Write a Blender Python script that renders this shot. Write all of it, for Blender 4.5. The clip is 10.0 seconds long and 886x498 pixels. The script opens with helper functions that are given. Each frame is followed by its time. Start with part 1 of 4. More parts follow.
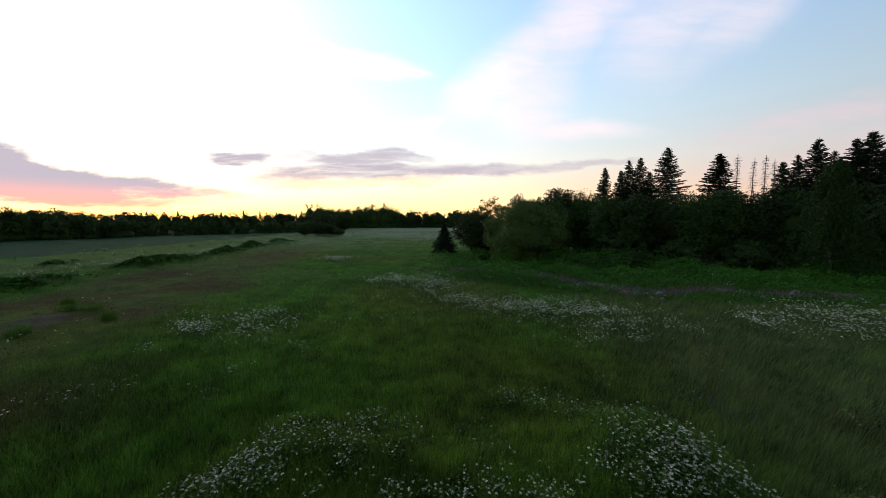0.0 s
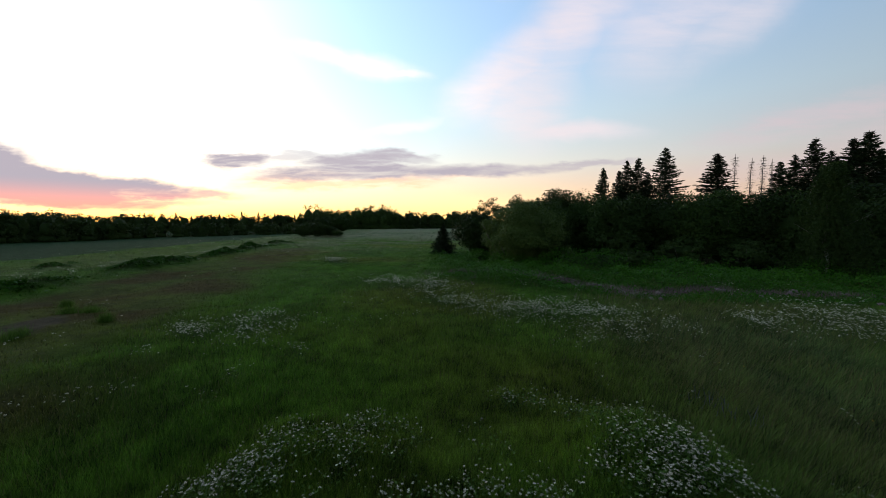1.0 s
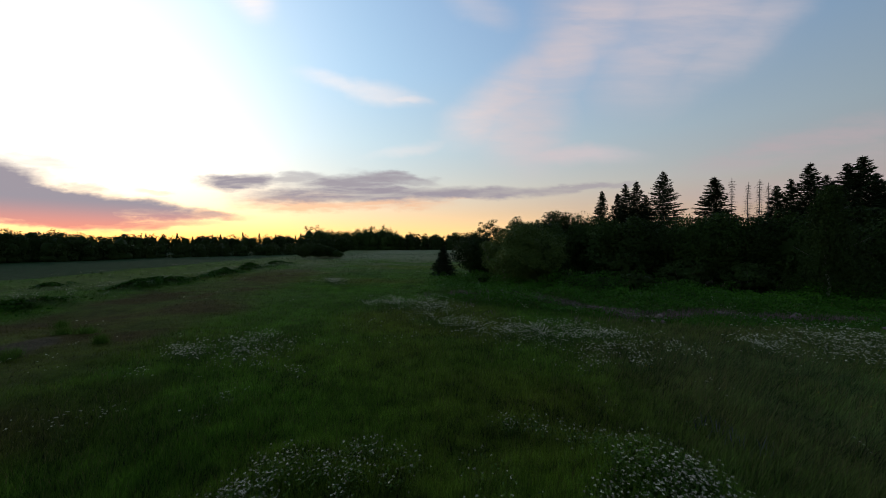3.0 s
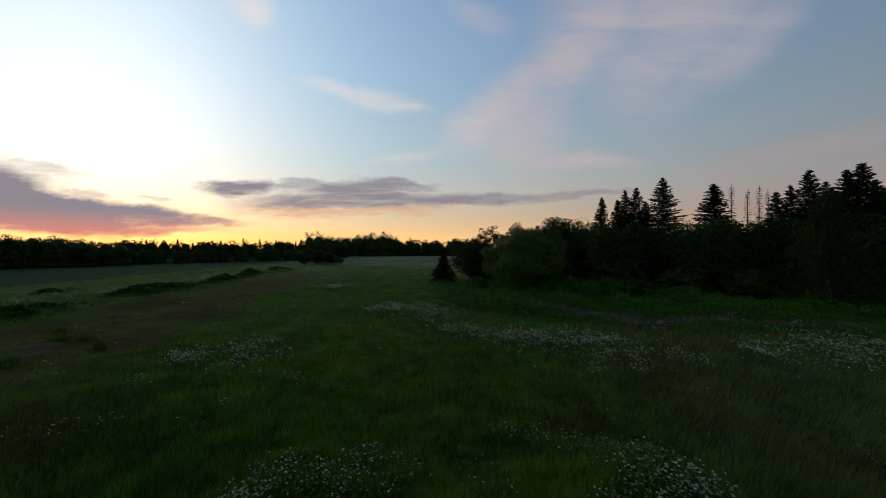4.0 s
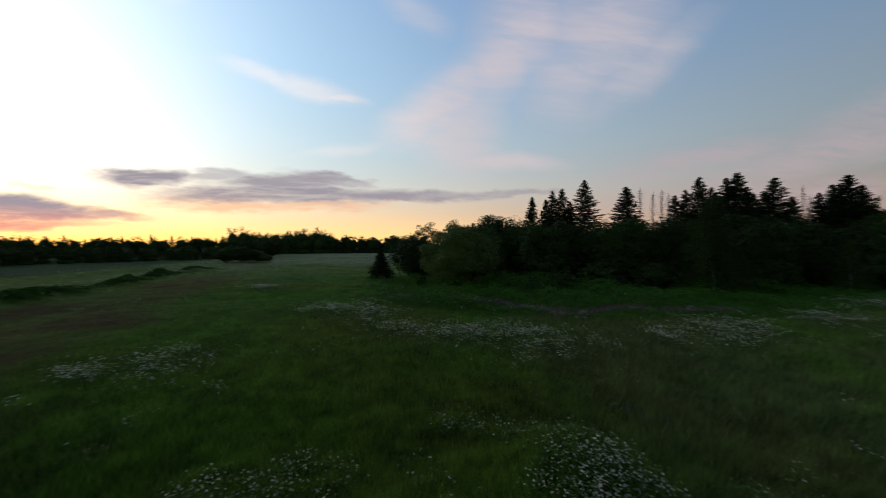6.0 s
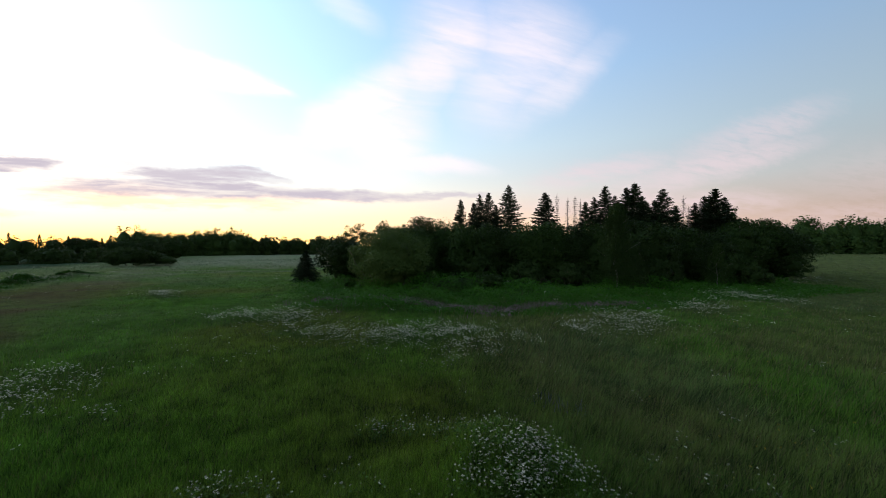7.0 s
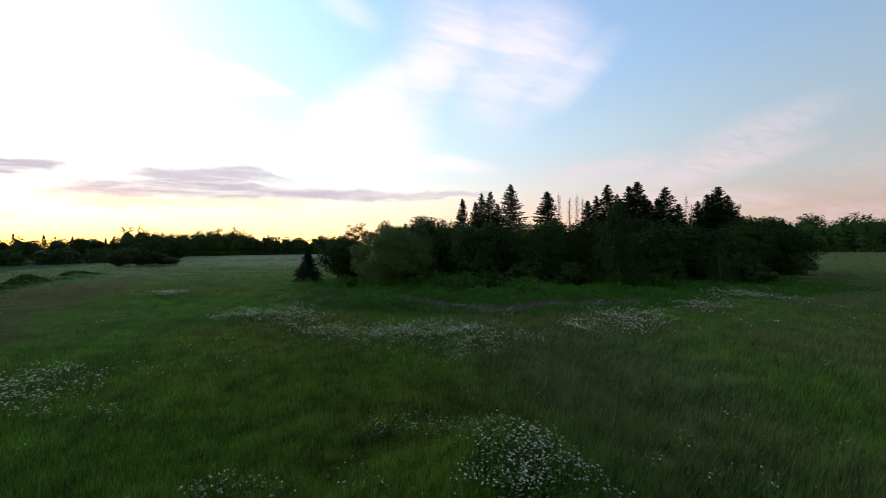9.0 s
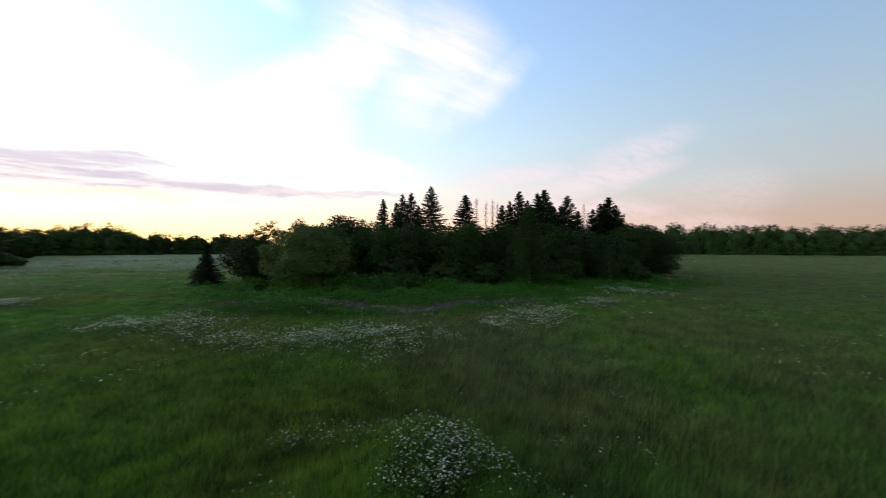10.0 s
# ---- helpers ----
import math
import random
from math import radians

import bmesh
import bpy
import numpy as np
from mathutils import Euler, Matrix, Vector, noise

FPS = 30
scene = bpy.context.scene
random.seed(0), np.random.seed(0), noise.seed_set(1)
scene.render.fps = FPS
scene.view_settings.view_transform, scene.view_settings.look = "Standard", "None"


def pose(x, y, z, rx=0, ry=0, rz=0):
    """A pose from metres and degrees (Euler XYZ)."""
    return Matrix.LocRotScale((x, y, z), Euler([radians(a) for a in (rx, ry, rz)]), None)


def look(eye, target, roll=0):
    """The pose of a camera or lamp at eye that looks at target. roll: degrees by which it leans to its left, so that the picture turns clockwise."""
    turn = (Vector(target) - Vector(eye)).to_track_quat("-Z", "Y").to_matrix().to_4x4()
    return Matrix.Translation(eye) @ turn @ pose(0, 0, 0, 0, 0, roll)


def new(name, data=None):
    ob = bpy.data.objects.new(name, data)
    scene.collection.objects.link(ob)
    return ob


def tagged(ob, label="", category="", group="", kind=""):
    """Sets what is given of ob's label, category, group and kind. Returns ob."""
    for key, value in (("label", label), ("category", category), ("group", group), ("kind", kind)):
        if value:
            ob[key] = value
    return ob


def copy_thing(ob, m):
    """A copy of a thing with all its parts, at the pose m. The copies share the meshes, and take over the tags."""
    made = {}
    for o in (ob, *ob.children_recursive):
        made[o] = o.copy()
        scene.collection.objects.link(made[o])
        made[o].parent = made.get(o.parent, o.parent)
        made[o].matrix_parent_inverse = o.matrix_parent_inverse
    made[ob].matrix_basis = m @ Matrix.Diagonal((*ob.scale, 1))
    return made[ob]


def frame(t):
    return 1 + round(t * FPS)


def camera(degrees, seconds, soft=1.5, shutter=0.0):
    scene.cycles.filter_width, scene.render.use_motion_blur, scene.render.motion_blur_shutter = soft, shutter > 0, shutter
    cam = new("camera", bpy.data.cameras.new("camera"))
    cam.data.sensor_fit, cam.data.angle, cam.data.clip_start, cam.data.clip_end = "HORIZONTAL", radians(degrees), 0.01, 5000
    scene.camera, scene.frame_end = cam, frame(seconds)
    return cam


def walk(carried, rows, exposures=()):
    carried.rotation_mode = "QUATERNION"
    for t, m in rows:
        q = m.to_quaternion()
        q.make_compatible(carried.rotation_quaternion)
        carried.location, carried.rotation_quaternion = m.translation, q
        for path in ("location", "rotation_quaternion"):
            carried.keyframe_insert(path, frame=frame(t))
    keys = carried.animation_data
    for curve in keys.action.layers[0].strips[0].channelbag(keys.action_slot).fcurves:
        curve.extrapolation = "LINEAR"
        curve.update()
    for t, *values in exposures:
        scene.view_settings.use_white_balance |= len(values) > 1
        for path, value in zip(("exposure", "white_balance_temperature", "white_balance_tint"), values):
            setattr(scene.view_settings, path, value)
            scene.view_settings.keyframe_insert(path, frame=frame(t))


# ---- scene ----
# ---------------------------------------------------------------- camera
cam = camera(103.06, 10.0, soft=1.0, shutter=0.4)
EYE = (0.0, 0.0, 6.0)
PATH = [  # seconds, yaw, pitch, roll: a hovering drone that tilts up and then turns to its right
    (0.0, 0.0, -4.63, -0.06), (0.5, -0.2, -4.44, -0.10), (1.0, -0.21, -4.5, 0.14), (1.5, 0.05, -4.5, 0.35),
    (2.0, -0.07, -4.48, 0.41), (2.2, -0.1, -4.3, 0.38), (3.3, -0.19, -0.15, -0.3), (3.5, -0.19, -0.05, -0.37),
    (4.0, -0.15, -0.02, -0.13), (4.5, -0.21, 0.05, 0.02), (5.0, -0.2, -0.09, -0.02), (5.4, -0.1, -0.1, -0.04),
    (5.5, -0.15, -0.1, -0.04), (5.6, -1.1, -0.15, -0.04), (5.7, -3.4, -0.25, -0.03), (6.2, -14.5, -0.7, 0.1), (6.6, -21.4, -0.85, 0.27), (6.8, -21.89, -0.85, 0.27),
    (7.0, -21.54, -0.33, -0.05), (7.5, -20.93, -0.45, 0.12), (8.0, -21.16, -0.33, -0.14), (8.5, -21.37, -0.26, -0.08),
    (9.0, -21.23, -0.45, 0.16), (9.3, -21.9, -0.47, 0.05), (9.5, -24.75, -0.47, -0.02), (10.0, -34.09, -0.28, -0.4)]
walk(cam, [(t, pose(*EYE, 90 + p, r, w)) for t, w, p, r in PATH],
     exposures=[(0.0, 1.06), (0.5, 0.93), (1.0, 0.85), (2.0, 0.75), (2.3, 0.69), (3.3, 0.15), (4.0, -0.05), (4.5, -0.08), (5.5, -0.08),
                (5.8, 0.1), (6.7, 1.05), (7.0, 1.15), (8.0, 1.2), (9.3, 1.2), (10.0, 1.4)])


# ---------------------------------------------------------------- node tools
class Tree:
    """Short calls for a node tree."""

    def __init__(self, tree):
        self.t = tree

    def add(self, kind):
        return self.t.nodes.new(kind)

    def attribute(self, name):
        n = self.add("ShaderNodeAttribute")
        n.attribute_name = name
        return n.outputs["Color"]

    def put(self, socket, v):
        if isinstance(v, bpy.types.NodeSocket):
            self.t.links.new(v, socket)
        elif isinstance(v, (tuple, list)) and socket.type == "RGBA" and len(v) == 3:
            socket.default_value = (*v, 1)
        else:
            socket.default_value = v

    def math(self, op, a, b=0.0, c=0.0, clamp=False):
        n = self.add("ShaderNodeMath")
        n.operation, n.use_clamp = op, clamp
        for s, v in zip(n.inputs, (a, b, c)):
            self.put(s, v)
        return n.outputs[0]

    def vec(self, op, a, b=(0, 0, 0), scale=1.0):
        n = self.add("ShaderNodeVectorMath")
        n.operation = op
        self.put(n.inputs[0], a)
        self.put(n.inputs[1], b)
        self.put(n.inputs[3], scale)
        return n.outputs[1 if op in ("LENGTH", "DOT_PRODUCT") else 0]

    def ramp(self, x, a, b, lo=0.0, hi=1.0):
        n = self.add("ShaderNodeMapRange")
        n.interpolation_type = "SMOOTHSTEP"
        for s, v in zip(n.inputs, (x, a, b, lo, hi)):
            self.put(s, v)
        return n.outputs[0]

    def mix(self, f, a, b, how="MIX"):
        n = self.add("ShaderNodeMix")
        n.data_type, n.blend_type, n.clamp_result = "RGBA", how, False
        self.put(n.inputs[0], f)
        self.put(n.inputs[6], a)
        self.put(n.inputs[7], b)
        return n.outputs[2]

    def noise(self, where, scale, detail=4.0, rough=0.5, dist=0.0):
        n = self.add("ShaderNodeTexNoise")
        for k, v in (("Vector", where), ("Scale", scale), ("Detail", detail), ("Roughness", rough), ("Distortion", dist)):
            self.put(n.inputs[k], v)
        return n

    def combine(self, x, y, z=0.0):
        n = self.add("ShaderNodeCombineXYZ")
        for s, v in zip(n.inputs, (x, y, z)):
            self.put(s, v)
        return n.outputs[0]


# ---------------------------------------------------------------- sky at dusk
world = bpy.data.worlds.new("dusk_sky")
scene.world = world
world.use_nodes = True
world.node_tree.nodes.clear()
W = Tree(world.node_tree)
coord = W.add("ShaderNodeTexCoord").outputs["Generated"]
way = W.vec("NORMALIZE", coord)
sep = W.add("ShaderNodeSeparateXYZ")
W.put(sep.inputs[0], way)
dx, dy, dz = sep.outputs
elev = W.math("MULTIPLY", W.math("ARCSINE", dz), 57.2958)
azim = W.math("MULTIPLY", W.math("ARCTAN2", W.math("MULTIPLY", dx, -1.0), dy), 57.2958)  # to the left of ahead
SUN_AZ, SUN_EL = 40.0, 1.0
sunward = (-math.sin(radians(SUN_AZ)) * math.cos(radians(SUN_EL)), math.cos(radians(SUN_AZ)) * math.cos(radians(SUN_EL)), math.sin(radians(SUN_EL)))
glow_dir = (-math.sin(radians(45)) * math.cos(radians(5)), math.cos(radians(45)) * math.cos(radians(5)), math.sin(radians(5)))
flattened = W.vec("NORMALIZE", W.vec("MULTIPLY", way, (1.0, 1.0, 0.62)))  # the glow stands taller than it is wide
away = W.math("MULTIPLY", W.math("ARCCOSINE", W.math("MINIMUM", W.vec("DOT_PRODUCT", flattened, glow_dir), 1.0)), 57.2958)

# the clear sky away from the sun, by height
height_ramp = W.add("ShaderNodeValToRGB")
W.put(height_ramp.inputs[0], W.math("DIVIDE", elev, 90.0, clamp=True))
stops = [(0.0, (.38, .255, .225)), (0.05, (.36, .285, .265)), (0.10, (.345, .37, .39)), (0.17, (.30, .385, .455)),
         (0.28, (.22, .335, .49)), (0.42, (.165, .26, .44)), (0.6, (.095, .125, .17)), (1.0, (.07, .085, .10))]
el = height_ramp.color_ramp.elements
el[0].position, el[0].color = stops[0][0], (*stops[0][1], 1)
el[1].position, el[1].color = stops[-1][0], (*stops[-1][1], 1)
for p, c in stops[1:-1]:
    e = el.new(p)
    e.color = (*c, 1)
sky = W.vec("SCALE", height_ramp.outputs[0], scale=W.ramp(away, 45.0, 140.0, 1.0, 0.5))
# afterglow: wide and pale above, yellow to orange along the horizon
bell = lambda a, w: W.math("EXPONENT", W.math("MULTIPLY", W.math("POWER", W.math("DIVIDE", a, w), 2.0), -1.0))
low = W.math("EXPONENT", W.math("DIVIDE", W.math("MAXIMUM", elev, 0.0), -4.0))
tone = W.mix(W.ramp(away, 8.0, 40.0), (.96, 1.0, .95), (.62, .90, 1.0))
sky = W.mix(1.0, sky, W.vec("SCALE", W.mix(low, tone, (1.0, .50, .02)), scale=W.math("MULTIPLY", bell(away, 39.0), 0.49)), "ADD")
sky = W.mix(1.0, sky, W.vec("SCALE", W.mix(low, (1.0, .98, .85), (.9, .55, .05)), scale=W.math("MULTIPLY", bell(away, 15.0), 0.34)), "ADD")
side = W.math("DIVIDE", W.math("SUBTRACT", azim, 6.0), 50.0)
warm = W.math("MULTIPLY", W.math("EXPONENT", W.math("MULTIPLY", W.math("MULTIPLY", side, side), -1.0)), W.math("EXPONENT", W.math("DIVIDE", W.math("MAXIMUM", elev, 0.0), -4.5)))
sky = W.mix(1.0, sky, W.vec("SCALE", (.76, .46, .12), scale=warm), "ADD")
dusk = W.math("MULTIPLY", W.math("EXPONENT", W.math("MULTIPLY", W.math("POWER", W.math("DIVIDE", W.math("SUBTRACT", azim, 24.0), 50.0), 2.0), -1.0)), W.math("EXPONENT", W.math("DIVIDE", W.math("MAXIMUM", elev, 0.0), -4.5)))
sky = W.mix(dusk, sky, W.vec("MULTIPLY", sky, (.99, .86, .44)))
# a thin share of scattered light from the sky model
nishita = W.add("ShaderNodeTexSky")
nishita.sky_type, nishita.sun_disc = "NISHITA", False
nishita.sun_elevation, nishita.sun_rotation = radians(1.0), radians(-SUN_AZ)
sky = W.mix(1.0, sky, W.vec("SCALE", nishita.outputs[0], scale=0.02), "ADD")

# clouds, laid out on the plane that stands one unit ahead
front = W.math("MAXIMUM", dy, 0.04)
pu, pv = W.math("DIVIDE", dx, front), W.math("DIVIDE", dz, front)
ahead = W.ramp(dy, 0.04, 0.2)
flat = W.combine(pu, pv)
warp_n = W.noise(W.vec("MULTIPLY", flat, (3.0, 9.0, 1.0)), 1.0, 5.0, 0.6)
warp = W.vec("MULTIPLY", W.vec("SUBTRACT", warp_n.outputs["Color"], (.5, .5, .5)), (.22, .06, 0.0))
edge_n = W.noise(W.vec("MULTIPLY", flat, (14.0, 46.0, 1.0)), 1.0, 4.0, 0.6)
bent = W.vec("ADD", W.vec("ADD", flat, warp), W.vec("MULTIPLY", W.vec("SUBTRACT", edge_n.outputs["Color"], (.5, .5, .5)), (.10, .030, 0.0)))
fine_n = W.noise(W.vec("MULTIPLY", flat, (4.5, 34.0, 1.0)), 1.0, 7.0, 0.64, 0.35).outputs["Fac"]
slant = W.add("ShaderNodeMapping")
W.put(slant.inputs["Vector"], flat)
slant.inputs["Rotation"].default_value = (0, 0, radians(-38))
slant.inputs["Scale"].default_value = (1.5, 8.0, 1.0)
wisp_n = W.noise(slant.outputs[0], 1.8, 7.0, 0.6, 0.5).outputs["Fac"]
fibre = W.add("ShaderNodeMapping")
W.put(fibre.inputs["Vector"], flat)
fibre.inputs["Rotation"].default_value = (0, 0, radians(-48))
fibre.inputs["Scale"].default_value = (3.0, 22.0, 1.0)
fibre_n = W.noise(fibre.outputs[0], 1.5, 5.0, 0.6, 0.8).outputs["Fac"]
warp2_n = W.noise(flat, 3.2, 5.0, 0.62)
warp2 = W.vec("MULTIPLY", W.vec("SUBTRACT", warp2_n.outputs["Color"], (.5, .5, .5)), (.10, .085, 0.0))
bent2 = W.vec("ADD", flat, warp2)


def veil(where, spots, outer=1.1, inner=0.42):
    """The thickness of a cloud made of soft ellipses: centre, half sizes, lean in degrees, weight."""
    total = 0.0
    for cx, cy, rx, ry, lean, weight in spots:
        m = W.add("ShaderNodeMapping")
        m.vector_type = "TEXTURE"
        W.put(m.inputs["Vector"], where)
        m.inputs["Location"].default_value = (cx, cy, 0)
        m.inputs["Rotation"].default_value = (0, 0, radians(lean))
        m.inputs["Scale"].default_value = (rx, ry, 1)
        total = W.math("MAXIMUM", total, W.ramp(W.vec("LENGTH", m.outputs[0]), outer, inner, 0.0, weight))
    return W.math("MULTIPLY", total, ahead)


bank = W.math("MULTIPLY", veil(bent, [
    (-1.355, 0.17, 0.417, 0.114, -12, 1), (-1.114, 0.127, 0.305, 0.065, -12, 1),
    (-1.162, 0.088, 0.417, 0.055, -4, 1), (-0.857, 0.092, 0.26, 0.034, -6, 0.9),
    (-1.066, 0.059, 0.53, 0.022, -1, 0.85), (-0.713, 0.077, 0.177, 0.02, -2, 0.7)]), W.ramp(fine_n, 0.3, 0.55, 0.86, 1.0))
purple = W.math("MULTIPLY", veil(bent, [
    (-0.566, 0.167, 0.125, 0.03, 2, 0.95), (-0.424, 0.178, 0.128, 0.022, 5, 0.6),
    (-0.263, 0.168, 0.24, 0.033, 3, 0.9), (-0.125, 0.183, 0.15, 0.023, -6, 0.85),
    (-0.23, 0.135, 0.42, 0.031, 1, 0.95),
    (0.074, 0.14, 0.305, 0.025, 1, 0.95), (0.347, 0.151, 0.209, 0.015, 6, 0.7),
    (0.491, 0.165, 0.096, 0.01, 8, 0.5),
    (-1.146, 0.231, 0.177, 0.025, -6, 0.45), (-0.825, 0.136, 0.064, 0.012, -8, 0.4),
    (-0.986, 0.154, 0.08, 0.017, -12, 0.5)]), W.ramp(fine_n, 0.34, 0.58, 0.62, 1.0))
rose = W.math("MULTIPLY", veil(bent, [
    (-0.424, 0.115, 0.21, 0.026, 3, 0.8), (-0.27, 0.102, 0.33, 0.017, 1, 0.75), (-0.70, 0.083, 0.22, 0.018, -3, 0.7),
    (-0.05, 0.118, 0.22, 0.012, 2, 0.5), (-0.95, 0.068, 0.3, 0.016, -2, 0.6)]), W.ramp(fine_n, 0.36, 0.6, 0.25, 1.0))
pink = W.math("MULTIPLY", veil(bent2, [
    (0.443, 0.644, 0.193, 0.154, 30, 0.8), (0.347, 0.531, 0.201, 0.109, 45, 0.85),
    (0.194, 0.427, 0.209, 0.085, 40, 0.9), (0.106, 0.335, 0.12, 0.075, 12, 0.95),
    (0.218, 0.307, 0.152, 0.104, -20, 0.9), (0.363, 0.247, 0.209, 0.032, 0, 0.85),
    (0.70, 0.66, 0.32, 0.20, 15, 0.72), (0.844, 0.579, 0.33, 0.085, 38, 0.58),
    (0.258, 0.355, 0.12, 0.149, 0, 0.7), (0.60, 0.54, 0.25, 0.16, 30, 0.62),
    (-0.295, 0.443, 0.128, 0.03, -15, 0.6), (-0.191, 0.421, 0.15, 0.036, -10, 0.6),
    (-0.103, 0.403, 0.08, 0.017, -6, 0.7), (-0.552, 0.692, 0.096, 0.06, -35, 0.75),
    (0.106, 0.66, 0.112, 0.05, -20, 0.4), (-0.071, 0.266, 0.144, 0.017, 12, 0.4)], 1.3, 0.15), W.math("MULTIPLY", W.ramp(wisp_n, 0.30, 0.62, 0.60, 1.0), W.ramp(fibre_n, 0.3, 0.7, 0.80, 1.0)))
late = W.math("MULTIPLY", veil(bent, [
    (1.053, 0.283, 0.385, 0.05, 12, 0.7), (1.711, 0.363, 0.835, 0.075, 14, 0.7),
    (1.47, 0.178, 0.963, 0.07, 4, 0.7), (1.952, 0.515, 0.803, 0.1, 20, 0.5),
    (2.915, 0.178, 1.445, 0.1, 3, 0.4), (3.557, 0.467, 1.445, 0.224, 8, 0.25)], 1.4, 0.15), W.ramp(fine_n, 0.25, 0.6, 0.3, 1.0))
sky = W.mix(W.math("MULTIPLY", pink, 0.95), sky, W.mix(W.ramp(away, 25.0, 62.0), (.92, .80, .74), (.53, .455, .47)))
sky = W.mix(W.math("MULTIPLY", late, 0.85), sky, (.40, .32, .34))
sky = W.mix(W.math("MULTIPLY", rose, 0.8), sky, (.74, .36, .20))
under = W.mix(W.ramp(elev, 0.8, 5.0), (.82, .28, .19), (.29, .26, .295))
sky = W.mix(W.math("MAXIMUM", W.math("MULTIPLY", purple, 1.06, clamp=True), W.math("MULTIPLY", bank, 1.12, clamp=True)), sky, under)

lit = W.add("ShaderNodeBackground")
W.put(lit.inputs["Color"], sky)
lit.inputs["Strength"].default_value = 1.0
W.put(W.add("ShaderNodeOutputWorld").inputs["Surface"], lit.outputs[0])

sun = new("sun", bpy.data.lights.new("sun", "SUN"))
sun.data.energy, sun.data.angle, sun.data.color = 0.12, radians(25), (1.0, .72, .48)
sun.matrix_world = look((0, 0, 50), tuple(Vector((0, 0, 50)) - Vector((sunward[0], sunward[1], 0.17))))


# ---------------------------------------------------------------- materials
def material(name, rough=0.8):
    m = bpy.data.materials.new(name)
    m.use_nodes = True
    t = Tree(m.node_tree)
    bsdf = m.node_tree.nodes["Principled BSDF"]
    bsdf.inputs["Roughness"].default_value = rough
    bsdf.inputs["Specular IOR Level"].default_value = 0.25
    return m, t, bsdf


def bump(t, bsdf, height, strength, distance):
    b = t.add("ShaderNodeBump")
    b.inputs["Strength"].default_value, b.inputs["Distance"].default_value = strength, distance
    t.put(b.inputs["Height"], height)
    t.put(bsdf.inputs["Normal"], b.outputs[0])


def sward_material():
    """Soil and matted sward: the plant cover's own colour with two scales of variation."""
    m, t, b = material("sward", 0.95)
    where = t.add("ShaderNodeTexCoord").outputs["Object"]
    tint = t.attribute("tint")
    n1 = t.ramp(t.noise(where, 0.7, 8, 0.7).outputs["Fac"], 0.25, 0.75)
    n2 = t.noise(t.vec("MULTIPLY", where, (1.0, 0.35, 1.0)), 5.0, 5, 0.7).outputs["Fac"]
    v = t.math("ADD", t.math("MULTIPLY", n1, 0.62), t.math("MULTIPLY", n2, 0.78))
    t.put(b.inputs["Base Color"], t.vec("SCALE", tint, scale=v))
    b.inputs["Specular IOR Level"].default_value = 0.05
    bump(t, b, t.math("ADD", n2, n1), 0.9, 0.25)
    return m


def blade_material(name, share=0.3, rough=0.6):
    """Thin green parts with a colour of their own each; some light passes through."""
    m, t, b = material(name, rough)
    tint = t.attribute("tint")
    t.put(b.inputs["Base Color"], tint)
    b.inputs["Specular IOR Level"].default_value = 0.15
    thin = t.add("ShaderNodeBsdfTranslucent")
    t.put(thin.inputs["Color"], tint)
    both = t.add("ShaderNodeMixShader")
    both.inputs[0].default_value = share
    t.put(both.inputs[1], b.outputs[0])
    t.put(both.inputs[2], thin.outputs[0])
    t.put(m.node_tree.nodes["Material Output"].inputs["Surface"], both.outputs[0])
    return m


def leaf_material(name, a, b_, share=0.12):
    """Foliage between two greens: varied leaf by leaf and tree by tree."""
    m, t, b = material(name, 0.6)
    isl = t.add("ShaderNodeNewGeometry").outputs["Random Per Island"]
    obj = t.add("ShaderNodeObjectInfo").outputs["Random"]
    where = t.add("ShaderNodeTexCoord").outputs["Object"]
    patch = t.noise(where, 0.5, 3).outputs["Fac"]
    f = t.math("ADD", t.math("MULTIPLY", isl, 0.5), t.math("MULTIPLY", patch, 0.5))
    col = t.vec("SCALE", t.mix(f, a, b_), scale=t.ramp(obj, 0.0, 1.0, 0.75, 1.25))
    t.put(b.inputs["Base Color"], col)
    b.inputs["Specular IOR Level"].default_value = 0.08
    thin = t.add("ShaderNodeBsdfTranslucent")
    t.put(thin.inputs["Color"], col)
    both = t.add("ShaderNodeMixShader")
    both.inputs[0].default_value = share
    t.put(both.inputs[1], b.outputs[0])
    t.put(both.inputs[2], thin.outputs[0])
    t.put(m.node_tree.nodes["Material Output"].inputs["Surface"], both.outputs[0])
    return m


def bark_material(name, a, b_, scale):
    m, t, b = material(name, 0.9)
    where = t.add("ShaderNodeTexCoord").outputs["Object"]
    n = t.noise(t.vec("MULTIPLY", where, scale), 1.0, 5, 0.65).outputs["Fac"]
    t.put(b.inputs["Base Color"], t.mix(t.ramp(n, 0.38, 0.62), a, b_))
    bump(t, b, n, 0.6, 0.03)
    return m


def stone_material():
    m, t, b = material("field_stone", 0.85)
    where = t.add("ShaderNodeTexCoord").outputs["Object"]
    obj = t.add("ShaderNodeObjectInfo").outputs["Random"]
    n = t.noise(where, 6.0, 6, 0.65).outputs["Fac"]
    base = t.mix(obj, (.20, .155, .155), (.15, .105, .115))
    lich = t.ramp(t.noise(where, 2.5, 4).outputs["Fac"], 0.52, 0.66)
    t.put(b.inputs["Base Color"], t.mix(t.math("MULTIPLY", lich, 0.6), t.vec("SCALE", base, scale=t.ramp(n, 0.2, 0.8, 0.6, 1.3)), (.20, .21, .15)))
    bump(t, b, n, 0.7, 0.04)
    return m


